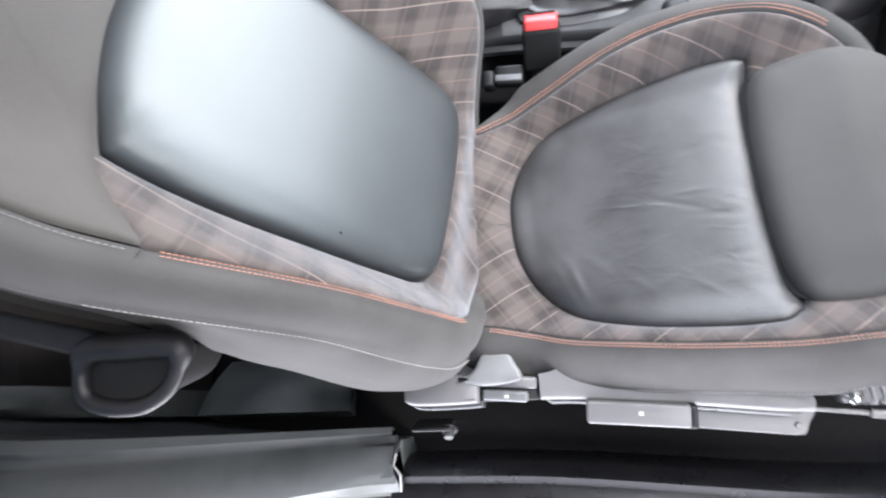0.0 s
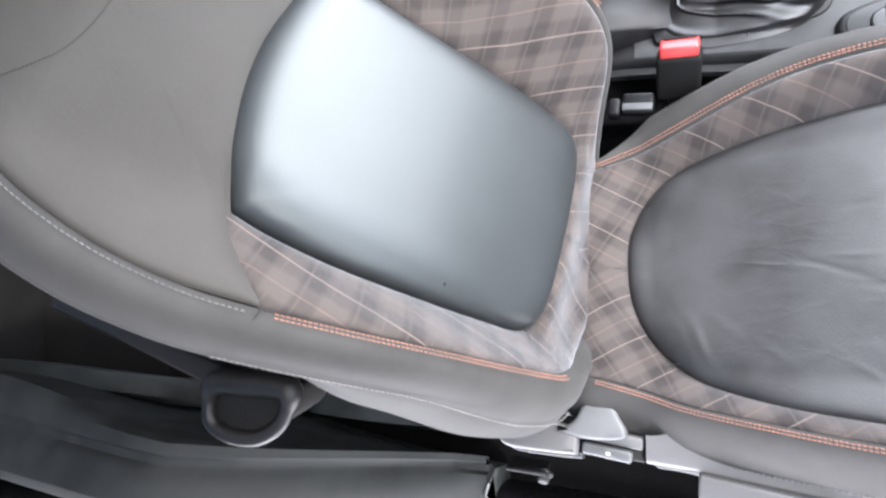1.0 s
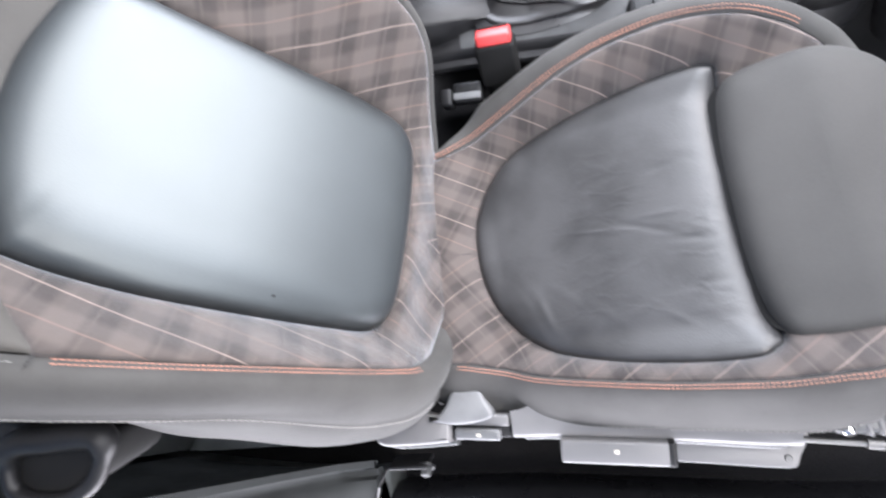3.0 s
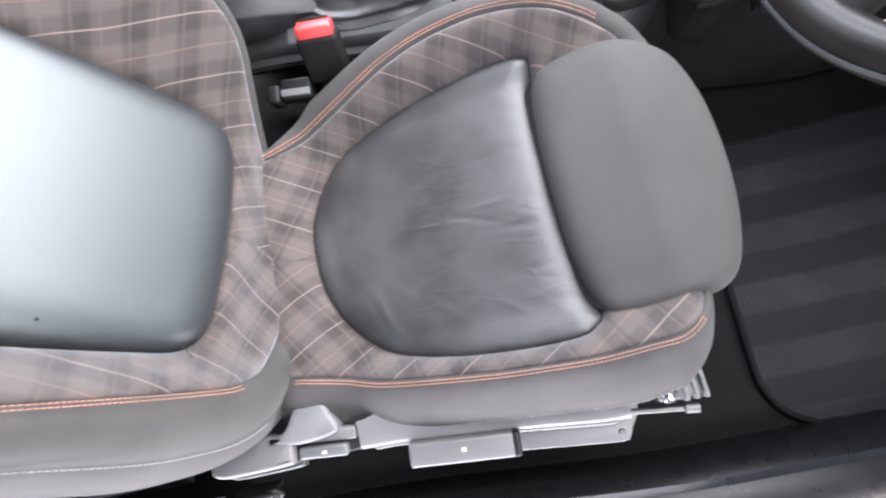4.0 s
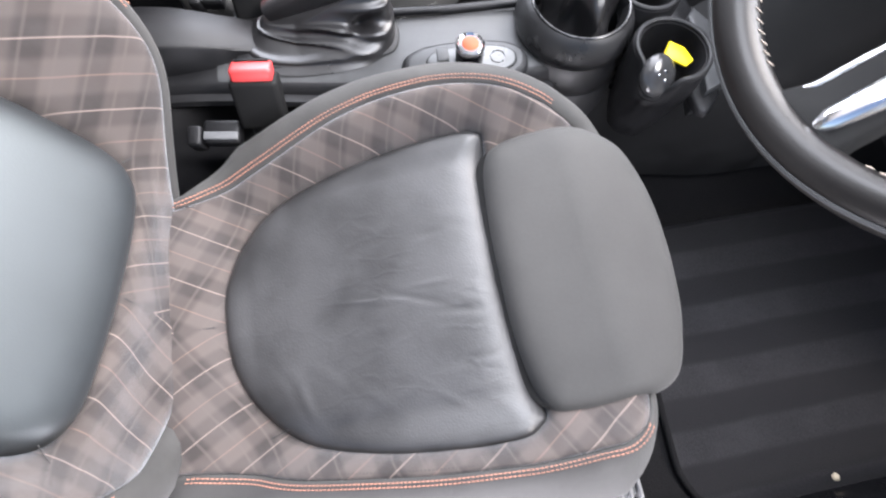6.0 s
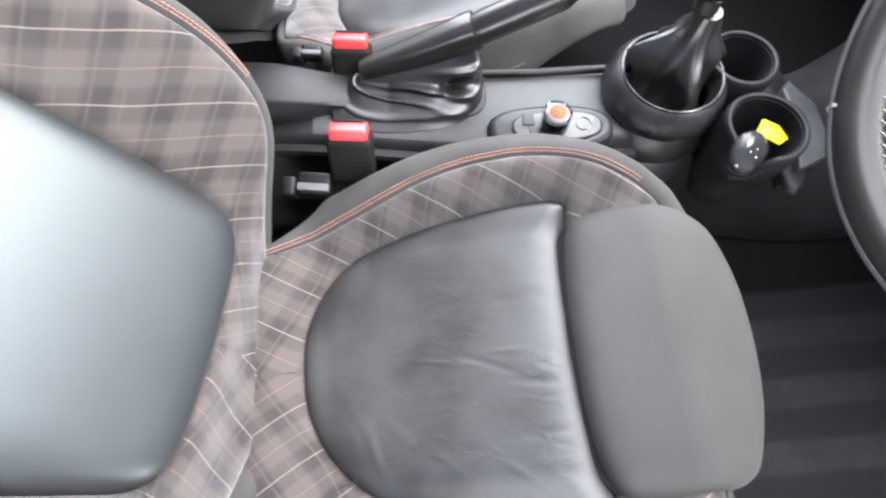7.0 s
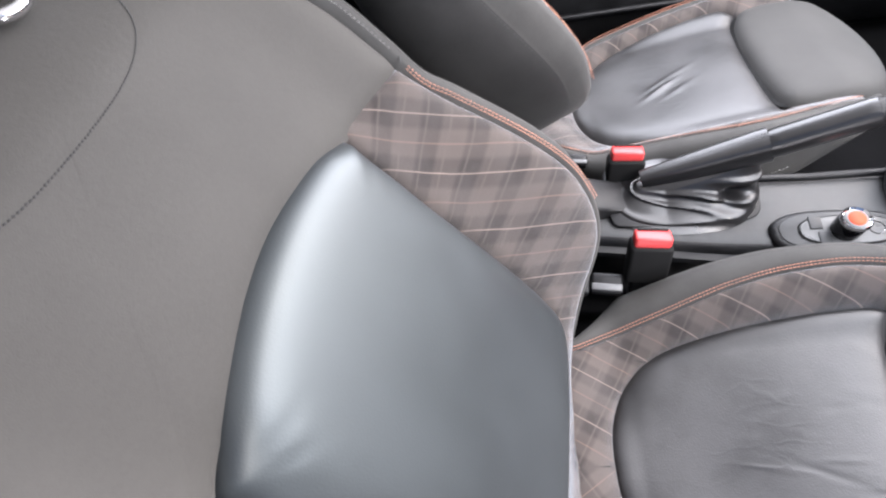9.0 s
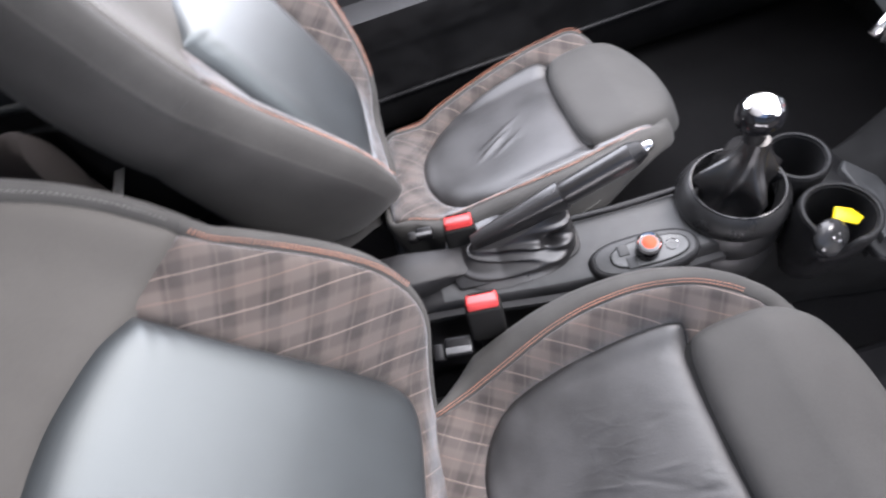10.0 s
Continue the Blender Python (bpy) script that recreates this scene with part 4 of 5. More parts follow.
# ---- console ----
def console():
    c = thing("centre_console", "black plastic centre console with pale satin top", "centre console")
    def section(x):
        near = 0.283 - 0.12 * ease(x, 0.0, 0.4) * 0.38
        far = 0.372 - 0.02 * ease(x, 0.1, 0.45)
        z = 0.299 + 0.008 * ease(x, 0.1, 0.5)
        return [(x, near - 0.03, 0.02), (x, near - 0.012, z - 0.055), (x, near - 0.006, z - 0.045), (x, near - 0.012, z - 0.03), (x, near - 0.010, z - 0.018), (x, near - 0.004, z - 0.004), (x, near + 0.006, z), (x, near + 0.03, z - 0.003),
                (x, far - 0.03, z - 0.003), (x, far - 0.014, z), (x, far - 0.010, z - 0.008), (x, far, z - 0.010), (x, far + 0.004, z - 0.02), (x, far + 0.012, 0.02)]
    part("body", loft([section(x) for x in np.linspace(-0.35, 0.60, 40)]), PLASTIC, c, "black plastic body")
    def top(x):
        s = section(x)
        lift = lambda p, d: (p[0], p[1], p[2] + d)  # noqa: E731
        return [lift(s[5], -0.002), lift(s[6], 0.0015), lift(s[7], 0.003), lift(s[8], 0.003), lift(s[9], 0.0015), lift(s[9], -0.006), lift(s[7], -0.006)]
    part("top_panel", loft([top(x) for x in np.linspace(0.10, 0.56, 24)]), SATIN, c, "satin grey top panel")
    part("near_ledge", loft([[(x, 0.276 - 0.046 * ease(x, 0.0, 0.4) + a, 0.276 + d) for a, d in ((-0.012, 0.0), (-0.016, 0.004), (-0.013, 0.010), (-0.002, 0.011), (0.004, 0.0))] for x in np.linspace(-0.2, 0.55, 24)]), PLASTIC, c, "narrow side ledge")
    def rear(x):
        k = ease(x, 0.02, 0.2)
        return [(x, 0.292 + 0.02 * k, 0.28), (x, 0.296 + 0.02 * k, 0.345 - 0.045 * k), (x, 0.303 + 0.02 * k, 0.352 - 0.05 * k), (x, 0.36, 0.352 - 0.05 * k), (x, 0.367, 0.345 - 0.047 * k), (x, 0.37, 0.28)]
    part("rear_block", loft([rear(x) for x in np.linspace(-0.36, 0.205, 20)]), PLASTIC, c, "raised matt rear block")
    part("far_rail", tube([(0.33, 0.352, 0.312), (0.42, 0.346, 0.313), (0.53, 0.343, 0.316)], 0.006), PLASTIC, c, "raised edge")
    return c


console()


def handbrake():
    h = thing("handbrake", "raised black leather handbrake lever with gaiter", "handbrake")
    rings = []
    for s in np.linspace(0, 1, 40):
        e = s ** 0.8
        cx, cy = 0.238 + 0.012 * e, 0.338 + 0.008 * e
        hx, hy = 0.106 - 0.026 * e, 0.056 * (1 - e) ** 1.1 + 0.016
        bulge = math.sin(math.pi * min(1.0, s * 1.04))
        ring = []
        for a in np.linspace(0, 2 * math.pi, 160, endpoint=False):
            px, py = math.cos(a), math.sin(a)
            sq = (abs(px) ** 2.6 + abs(py) ** 2.6) ** (-1 / 2.6)
            along = 0.5 + 0.5 * px * sq
            fold = 0.0
            for s0, tilt, wide, size in ((1.07, -0.9, 0.075, 0.30), (1.5, -0.95, 0.085, 0.22), (0.72, -0.75, 0.05, 0.16), (0.13, 0.0, 0.06, 0.20)):
                fold += size * math.exp(-((s - s0 - tilt * along - 0.05 * math.sin(5 * along)) / wide) ** 2)
            dimple = math.exp(-((along - 0.80) / 0.09) ** 2 - ((s - 0.42) / 0.13) ** 2)
            f = 1 + bulge * (fold - 0.16 - 0.45 * dimple + 0.06 * math.sin(3 * a + 5.0 * s))
            x, y = cx + hx * px * sq * (1 + 0.20 * (f - 1)), cy + hy * py * sq * f
            top = 0.312 + (x - 0.175) * 0.46
            z = 0.304 * (1 - e) + max(top, 0.328) * e + bulge * (0.016 * (fold - 0.15) - 0.012 * dimple)
            ring.append((x, y, z))
        rings.append(ring)
    part("gaiter", loft(rings), GAITER, h, "wrinkled black leather gaiter")
    base = [(0.128, 0.300), (0.15, 0.285), (0.24, 0.279), (0.32, 0.284), (0.345, 0.305), (0.345, 0.36), (0.32, 0.384), (0.24, 0.392), (0.16, 0.397), (0.128, 0.385)]
    part("gaiter_rim", prism(curve(base, 70), 0.006, 0.002), PLASTIC, h, "thin black rim", m=pose(0, 0, 0.301))
    p0, p1, p2 = Vector((0.178, 0.352, 0.331)), Vector((0.330, 0.344, 0.402)), Vector((0.443, 0.330, 0.474))
    def bar(a, b, ry, rz, k0=1.0, k1=1.0, n=12, end=0.12, square=2.6):
        d = (b - a).normalized()
        side = Vector((0, 1, 0)) - d * d.y
        side.normalize()
        up = side.cross(d) * -1
        rr = []
        for i, s in enumerate(np.linspace(0, 1, n)):
            e = 1 - end * (ease(0.06 - min(s, 1 - s), 0, 0.06))
            k = (k0 + (k1 - k0) * s) * e
            ring = []
            for t in np.linspace(0, 2 * math.pi, 36, endpoint=False):
                q = k * (abs(math.cos(t)) ** square + abs(math.sin(t)) ** square) ** (-1 / square)
                ring.append(a + (b - a) * s + side * (ry * q * math.cos(t)) + up * (rz * q * math.sin(t)))
            rr.append(ring)
        return loft(rr)
    part("sleeve", bar(p0, p1, 0.0205, 0.0235, 0.62, 1.0, 12, 0.04, 3.2), GAITER, h, "stitched leather sleeve")
    part("grip", bar(p1, p2 - (p2 - p1) * 0.13, 0.0188, 0.0205, 1.0, 0.97, 20, 0.05, 2.2), GAITER, h, "smooth black leather grip")
    part("end_cap", bar(p2 - (p2 - p1) * 0.14, p2, 0.0178, 0.0195, 1.0, 0.62, 12, 0.1, 2.1), PLASTIC, h, "black end cap")
    d = (p2 - p1).normalized()
    part("release_button", tube([p2 - d * 0.004, p2 + d * 0.006, p2 + d * 0.011], [0.0075, 0.0075, 0.0055], 18), CHROME, h, "silver release button")
    return h


handbrake()


def controller():
    c = thing("console_controller", "oval black control pad with chrome-rimmed knob", "controller")
    oval = lambda a, b, n=64: [((abs(math.cos(t)) ** 0.75) * a * (1 if math.cos(t) > 0 else -1), (abs(math.sin(t)) ** 0.8) * b * (1 if math.sin(t) > 0 else -1)) for t in np.linspace(0, 2 * math.pi, n, endpoint=False)]  # noqa: E731
    m = pose(0.428, 0.250, 0.297, 3, -3, -4)
    part("base", prism(oval(0.086, 0.036), 0.022, 0.009, 4), PLASTIC, c, "black oval base", m=m)
    part("face", prism(oval(0.077, 0.0295), 0.003, 0.0015, 2), SATIN, c, "satin grey face", m=m @ pose(0.001, 0, 0.0205))
    part("groove", prism(oval(0.061, 0.0235), 0.0012, 0.0004, 1), RUBBER, c, "dark groove", m=m @ pose(0.008, -0.001, 0.0230))
    part("inset", prism(oval(0.059, 0.0215), 0.003, 0.0015, 3), GREYPLASTIC_DARK, c, "grey inset panel", m=m @ pose(0.008, -0.001, 0.0235))
    part("knob", lathe([(0.0, 0.036), (0.011, 0.036), (0.0175, 0.035), (0.0185, 0.032), (0.0185, 0.006), (0.017, 0.0)], 40), GLOSSBLACK, c, "round black knob", m=m @ pose(0.004, -0.002, 0.022))
    part("knob_rim", lathe([(0.0135, 0.0005), (0.0165, 0.003), (0.0188, 0.001), (0.0190, -0.001), (0.0186, -0.003)], 40), CHROME, c, "knurled chrome rim", m=m @ pose(0.004, -0.002, 0.057))
    part("knob_cap", lathe([(0.0, 0.0026), (0.0098, 0.0024), (0.0108, 0.0012)], 32), ORANGECAP, c, "orange-red cap", m=m @ pose(0.004, -0.002, 0.0585))
    part("cap_ring", lathe([(0.0, 0.0008), (0.0125, 0.0008), (0.0138, -0.001)], 32), HINGEGREY, c, "grey disc round the cap", m=m @ pose(0.004, -0.002, 0.0585))
    part("button_ring", lathe([(0.0085, 0.0), (0.0095, 0.0015), (0.0105, 0.0)], 28), CHROME, c, m=m @ pose(0.043, 0.0, 0.0262))
    for dx in (-0.03, -0.022):
        part("button", rounded_box(0.016, 0.02, 0.003, 0.001), SATIN, c, "small black button", m=m @ pose(dx, -0.002 + (0.012 if dx < -0.025 else -0.012), 0.0268))
    return c


controller()


SURROUND = grained("surround_plastic", (0.014, 0.014, 0.0145), 0.33, 0.45, fine=1300, bump=0.35)


def gear_lever():
    g = thing("gear_lever", "chrome-topped gear lever in a black leather gaiter", "gear lever")
    m = pose(0.592, 0.298, 0.0)
    part("surround", lathe([(0.100, 0.10), (0.094, 0.2), (0.0885, 0.262), (0.0868, 0.264), (0.0878, 0.266), (0.085, 0.285), (0.081, 0.303), (0.0785, 0.308), (0.0802, 0.311), (0.0835, 0.318), (0.0838, 0.326), (0.0805, 0.338), (0.075, 0.349), (0.0705, 0.355), (0.068, 0.357), (0.0655, 0.355), (0.063, 0.347), (0.058, 0.332)], 72), SURROUND, g, "round moulded surround with a stepped shoulder", m=m)
    part("surround_ring", tube([(0.0668 * math.cos(a), 0.0668 * math.sin(a), 0.3565) for a in np.linspace(0, 2 * math.pi, 48, endpoint=False)], 0.0026, 8, True), GLOSSBLACK, g, "polished ring", m=m)
    def fold(a, i):
        k = math.sin(math.pi * min(1, (i + 0.8) / 12.5)) ** 0.7
        pinch = (1 - abs(math.sin(2.0 * a + 0.4 + 0.10 * i))) ** 1.1
        small = (1 - abs(math.sin(3.5 * a + 1.1 - 0.13 * i))) ** 1.3
        sway = math.sin(a - 0.9) * math.exp(-((i - 5.0) / 2.5) ** 2)
        return 1.0 + k * (0.62 * (pinch - 0.33) + 0.30 * (small - 0.3) + 0.12 * sway)
    part("gaiter", lathe([(0.062, 0.330), (0.0575, 0.338), (0.0535, 0.347), (0.051, 0.357), (0.0505, 0.368), (0.0515, 0.378), (0.0515, 0.388), (0.048, 0.398), (0.0405, 0.408), (0.031, 0.419), (0.0235, 0.432), (0.020, 0.444), (0.0175, 0.456), (0.0, 0.457)], 144, fold), GAITER, g, "folded black leather gaiter", m=m @ pose(0, 0, 0, 0, 0, 20) @ Matrix.Diagonal((0.84, 0.84, 1, 1)))
    part("collar", tube([(-0.005, 0.003, 0.458), (-0.007, 0.004, 0.468), (-0.008, 0.005, 0.478)], [0.0145, 0.0135, 0.011], 20), PLASTIC, g, "black collar", m=m)
    ball = [(0.0298 * math.sin(t), -0.0298 * math.cos(t)) for t in np.linspace(0.25, math.pi * 0.72, 18)]
    part("knob", lathe(ball + [(0.0, ball[-1][1])], 40), GLOSSBLACK, g, "glossy black ball knob", m=m @ pose(-0.010, 0.006, 0.502))
    cap = [(0.03 * math.sin(t), -0.03 * math.cos(t)) for t in np.linspace(math.pi * 0.71, math.pi, 12)]
    part("knob_cap", lathe(cap, 40), CHROME, g, "chrome cap", m=m @ pose(-0.010, 0.006, 0.502))
    return g


gear_lever()


def cup_holder(x, y, r, notch, label):
    c = thing("cup_holder", label, "cup holder", group="cup holders", m=pose(x, y, 0))
    n = 64
    rings = []
    for rr, z in ((r * 0.72, 0.20), (r * 0.98, 0.25), (r + 0.008, 0.30), (r + 0.009, 0.345), (r + 0.008, 0.354), (r - 0.001, 0.3535), (r - 0.002, 0.345), (r - 0.005, 0.27), (r - 0.007, 0.262)):
        ring = []
        for j in range(n):
            a = 2 * math.pi * j / n
            dip = notch * math.exp(-(((a - math.radians(232) + math.pi) % (2 * math.pi) - math.pi) / 0.45) ** 4) if z > 0.3 else 0
            ring.append((rr * math.cos(a), rr * math.sin(a), z - dip * ease(z, 0.3, 0.345)))
        rings.append(ring)
    part("cup", loft(rings), PLASTIC, c, "black moulded cup")
    lip = []
    for j in range(n):
        a = 2 * math.pi * j / n
        dip = notch * math.exp(-(((a - math.radians(232) + math.pi) % (2 * math.pi) - math.pi) / 0.45) ** 4)
        lip.append(((r + 0.0038) * math.cos(a), (r + 0.0036) * math.sin(a), 0.3555 - dip))
    part("rim", tube(lip, 0.0036, 10, True), PLASTIC, c, "smooth rounded rim")
    part("liner", lathe([(0.0, 0.2645), (r - 0.008, 0.2645), (r - 0.0075, 0.268)], 40), RUBBER, c, "rubber liner")
    return c


cup_holder(0.692, 0.203, 0.045, 0.045, "black cup holder holding a key fob and yellow card")
cup_holder(0.694, 0.313, 0.040, 0.0, "empty black cup holder")


def console_front():
    c = thing("cup_holder_console", "black plastic console front round the cup holders", "console")
    prof = [(0.205, 0.20), (0.23, 0.245), (0.31, 0.255), (0.36, 0.245), (0.375, 0.20), (0.38, 0.02), (0.19, 0.02)]
    part("body", loft([[(x, 0.3 + (y - 0.3) * (1 + 0.25 * ease(x, 0.72, 0.95)), z + 0.26 * ease(x, 0.84, 1.06) * (z > 0.19)) for y, z in prof] for x in np.linspace(0.56, 1.1, 18)]), RUBBER, c, "matt black body")
    tray = [(0.735, 0.15), (0.77, 0.155), (0.785, 0.2), (0.79, 0.32), (0.77, 0.36), (0.74, 0.36)]
    part("tray_panel", prism(curve(tray, 50), 0.012, 0.005), PLASTIC, c, "black side tray", m=pose(0, 0, 0.262, 0, -2, 0))
    panel = [(0.748, 0.160), (0.79, 0.176), (0.806, 0.22), (0.806, 0.262), (0.782, 0.305), (0.768, 0.290), (0.768, 0.24), (0.757, 0.20)]
    part("side_panel", prism(panel, 0.06, 0.004, 3), SATIN, c, "satin grey panel beside the cup holder", m=pose(0, 0, 0.254))
    return c


console_front()


FOB = grained("fob_plastic", (0.03, 0.03, 0.031), 0.18, fine=600, bump=0.1)


def key_fob():
    k = thing("key_fob", "round dark key fob standing in the cup holder", "key fob")
    part("body", lathe([(0.0, 0.008), (0.014, 0.0075), (0.020, 0.004), (0.0215, 0.0), (0.020, -0.005), (0.014, -0.008), (0.0, -0.0085)], 40), FOB, k, "glossy dark round body", m=pose(0.668, 0.176, 0.338, 48, 0, 12) @ Matrix.Diagonal((1.25, 1.35, 1.25, 1)))
    for dx, dy in ((-0.004, 0.003), (0.003, -0.004), (0.004, 0.004)):
        part("button_mark", rounded_box(0.003, 0.003, 0.001, 0.0003), CHROME, k, m=pose(0.668, 0.176, 0.338, 48, 0, 12) @ Matrix.Diagonal((1.25, 1.35, 1.25, 1)) @ pose(dx, dy, 0.0083))
    return k


key_fob()
fob_tag = tagged(part("yellow_tag", prism([(-0.017, -0.012), (0.012, -0.017), (0.019, -0.002), (0.004, 0.012), (-0.014, 0.013)], 0.004, 0.001), YELLOW, m=pose(0.698, 0.198, 0.350, 22, 14, -18) @ Matrix.Diagonal((1.2, 0.78, 1, 1))), "bright yellow plastic tag in the cup holder", "tag")


# ---- steering wheel ----
def steering_wheel():
    a = radians(30)
    n = Vector((-math.cos(a), 0, math.sin(a)))
    up = Vector((math.sin(a), 0, math.cos(a)))
    side = Vector((0, -1, 0))
    m = Matrix(((side.x, up.x, n.x, 0.64), (side.y, up.y, n.y, -0.02), (side.z, up.z, n.z, 0.74), (0, 0, 0, 1))) @ pose(0, 0, 0, 0, 0, 13)
    w = thing("steering_wheel", "black leather steering wheel with pale stitching", "steering wheel", m=m)
    bm = bmesh.new()
    rings = []
    for j in range(96):
        t = 2 * math.pi * j / 96
        ring = []
        for k in range(20):
            s = 2 * math.pi * k / 20
            r = 0.180 + 0.0155 * math.cos(s) * (1 + 0.12 * math.exp(-((math.sin(t) - 0.2) / 0.25) ** 2))
            ring.append(bm.verts.new((r * math.cos(t), r * math.sin(t), 0.0175 * math.sin(s))))
        rings.append(ring)
    for p, q in zip(rings, rings[1:] + rings[:1]):
        for k in range(20):
            bm.faces.new((p[k], p[(k + 1) % 20], q[(k + 1) % 20], q[k]))
    part("rim", bm, WHEELLEATHER, w, "smooth black leather rim")
    seam = [(0.1905 * math.cos(t), 0.1905 * math.sin(t), 0.0134) for t in np.linspace(0, 2 * math.pi, 96, endpoint=False)]
    part("rim_seam", tube(seam, 0.0017, 6, True), SATIN, w, "fine raised seam")
    t0 = radians(-128)
    part("cross_seam", tube([(r * math.cos(t0), r * math.sin(t0), z) for r, z in ((0.1958, 0.004), (0.1930, 0.0115), (0.187, 0.0170))], 0.0014, 6), WHITETHREAD, w, "short cross seam")
    for j in range(128):
        t = 2 * math.pi * j / 128
        if abs(math.sin(t)) < 0.22 or math.sin(t) < -0.962:
            continue
        m2 = pose(0.1643 * math.cos(t), 0.1643 * math.sin(t), -0.0005, 0, 0, math.degrees(t)) @ pose(0, 0, 0, 12, 0, 0) @ pose(0, 0, 0, 0, -88, 0)
        if j < 1 or "STITCH" not in STORE:
            STORE["STITCH"] = part("stitch", rounded_box(0.0080, 0.0011, 0.0011, 0.0003, 1), WHEELTHREAD, w, "pale thread", m=m2)
        else:
            o = STORE["STITCH"].copy()
            scene.collection.objects.link(o)
            o.parent, o.matrix_local = w, m2
    part("hub", loft([[(r * 0.9 * math.cos(t), r * 0.8 * math.sin(t) - 0.01, z) for t in np.linspace(0, 2 * math.pi, 40, endpoint=False)] for r, z in ((0.055, -0.09), (0.075, -0.075), (0.078, -0.05), (0.07, -0.035), (0.05, -0.028), (0.02, -0.025))]), DASH, w, "black airbag hub")
    for s in (-1, 1):
        arm = [(s * 0.06, 0.03), (s * 0.10, 0.022), (s * 0.152, 0.03), (s * 0.156, -0.002), (s * 0.15, -0.03), (s * 0.10, -0.03), (s * 0.06, -0.04)]
        part("spoke", prism(arm if s < 0 else arm[::-1], 0.02, 0.005, 3), GLOSSBLACK, w, "gloss black spoke", m=pose(s * 0.156, 0, 0, 0, s * 20, 0) @ pose(-s * 0.156, 0, -0.008))
        part("spoke_trim", tube([(s * 0.065, -0.042, 0.010), (s * 0.10, -0.033, 0.011), (s * 0.145, -0.034, 0.006)], 0.0045, 10), CHROME, w, "chrome spoke trim", m=pose(s * 0.156, 0, 0, 0, s * 20, 0) @ pose(-s * 0.156, 0, 0))
        for dx, dy in ((0.1, 0.008), (0.12, 0.006), (0.11, -0.014)):
            part("spoke_button", rounded_box(0.012, 0.009, 0.004, 0.0015), CHROME if dx == 0.12 else SATIN, w, "small spoke button", m=pose(s * 0.156, 0, 0, 0, s * 20, 0) @ pose(s * (dx - 0.156), dy, 0.013))
    dish = pose(0, -0.166, 0, -28, 0, 0) @ pose(0, 0.166, 0)
    low_arm = [(-0.030, -0.170), (-0.022, -0.150), (-0.018, -0.125), (-0.018, -0.05), (0.030, -0.05), (0.028, -0.125), (0.028, -0.150), (0.032, -0.170)]
    part("lower_spoke", prism(low_arm, 0.018, 0.005, 3), RUBBER, w, "black lower spoke", m=dish @ pose(0, 0, -0.014))
    part("spoke_trim", tube([(-0.024, -0.163, 0.000), (-0.017, -0.148, 0.003), (-0.015, -0.06, 0.004)], [0.0012, 0.002, 0.002], 16), CHROME, w, "thin chrome spoke trim", m=dish)
    part("spoke_trim", tube([(0.008, -0.166, -0.002), (0.010, -0.156, 0.003), (0.012, -0.13, 0.005), (0.014, -0.09, 0.005), (0.016, -0.055, 0.004)], [0.004, 0.0085, 0.0095, 0.009, 0.008], 20), CHROME, w, "broad chrome spoke trim", m=dish)
    part("airbag_cover", loft([[(x * k, y * k - 0.035, z) for x, y in [(0.058 * math.cos(t), 0.052 * math.sin(t)) for t in np.linspace(0, 2 * math.pi, 48, endpoint=False)]] for k, z in ((1.0, -0.05), (1.0, -0.03), (0.93, -0.022), (0.6, -0.016), (0.1, -0.014))]), DASH, w, "matt black airbag cover")
    part("column", tube([(0, 0, -0.03), (0, 0, -0.2)], 0.045, 24), DASH, w, "black steering column shroud")
    return w


STORE = {}
WHEELTHREAD = grained("wheel_thread", (0.30, 0.25, 0.21), 0.7, fine=2000)
WHEELLEATHER = leather_material("wheel_leather", (0.008, 0.0072, 0.007), 0.36, 0.0, 0.08, 0.05, 0.15, 0.3)
steering_wheel()


# ---- floor ----
def floor_mat():
    m = thing("floor_mat", "black carpet floor mat with faint stripes and bound edge", "floor mat")
    o = [(0.79, -0.411), (1.25, -0.418), (1.28, -0.40), (1.28, 0.05), (1.25, 0.072), (0.74, 0.070), (0.712, 0.045), (0.703, -0.1), (0.691, -0.31), (0.695, -0.348), (0.706, -0.374), (0.724, -0.393), (0.746, -0.403)]
    line = curve(o, 120)
    part("carpet", prism([tuple(p) for p in line], 0.010, 0.004), MATCARPET, m, "striped black carpet")
    part("binding", tube([(x, y, 0.009) for x, y in line], 0.0055, 8, True), CARPET, m, "bound edge")
    return m


floor_mat()
crumb = bmesh.new()
bmesh.ops.create_icosphere(crumb, subdivisions=2, radius=0.006)
for v in crumb.verts:
    v.co *= 1 + 0.5 * noise.noise(v.co * 300)
    v.co.z *= 0.6
tagged(part("crumb", crumb, CRUMB, m=pose(0.944, -0.392, 0.0125)), "small pale crumb on the floor mat", "crumb")


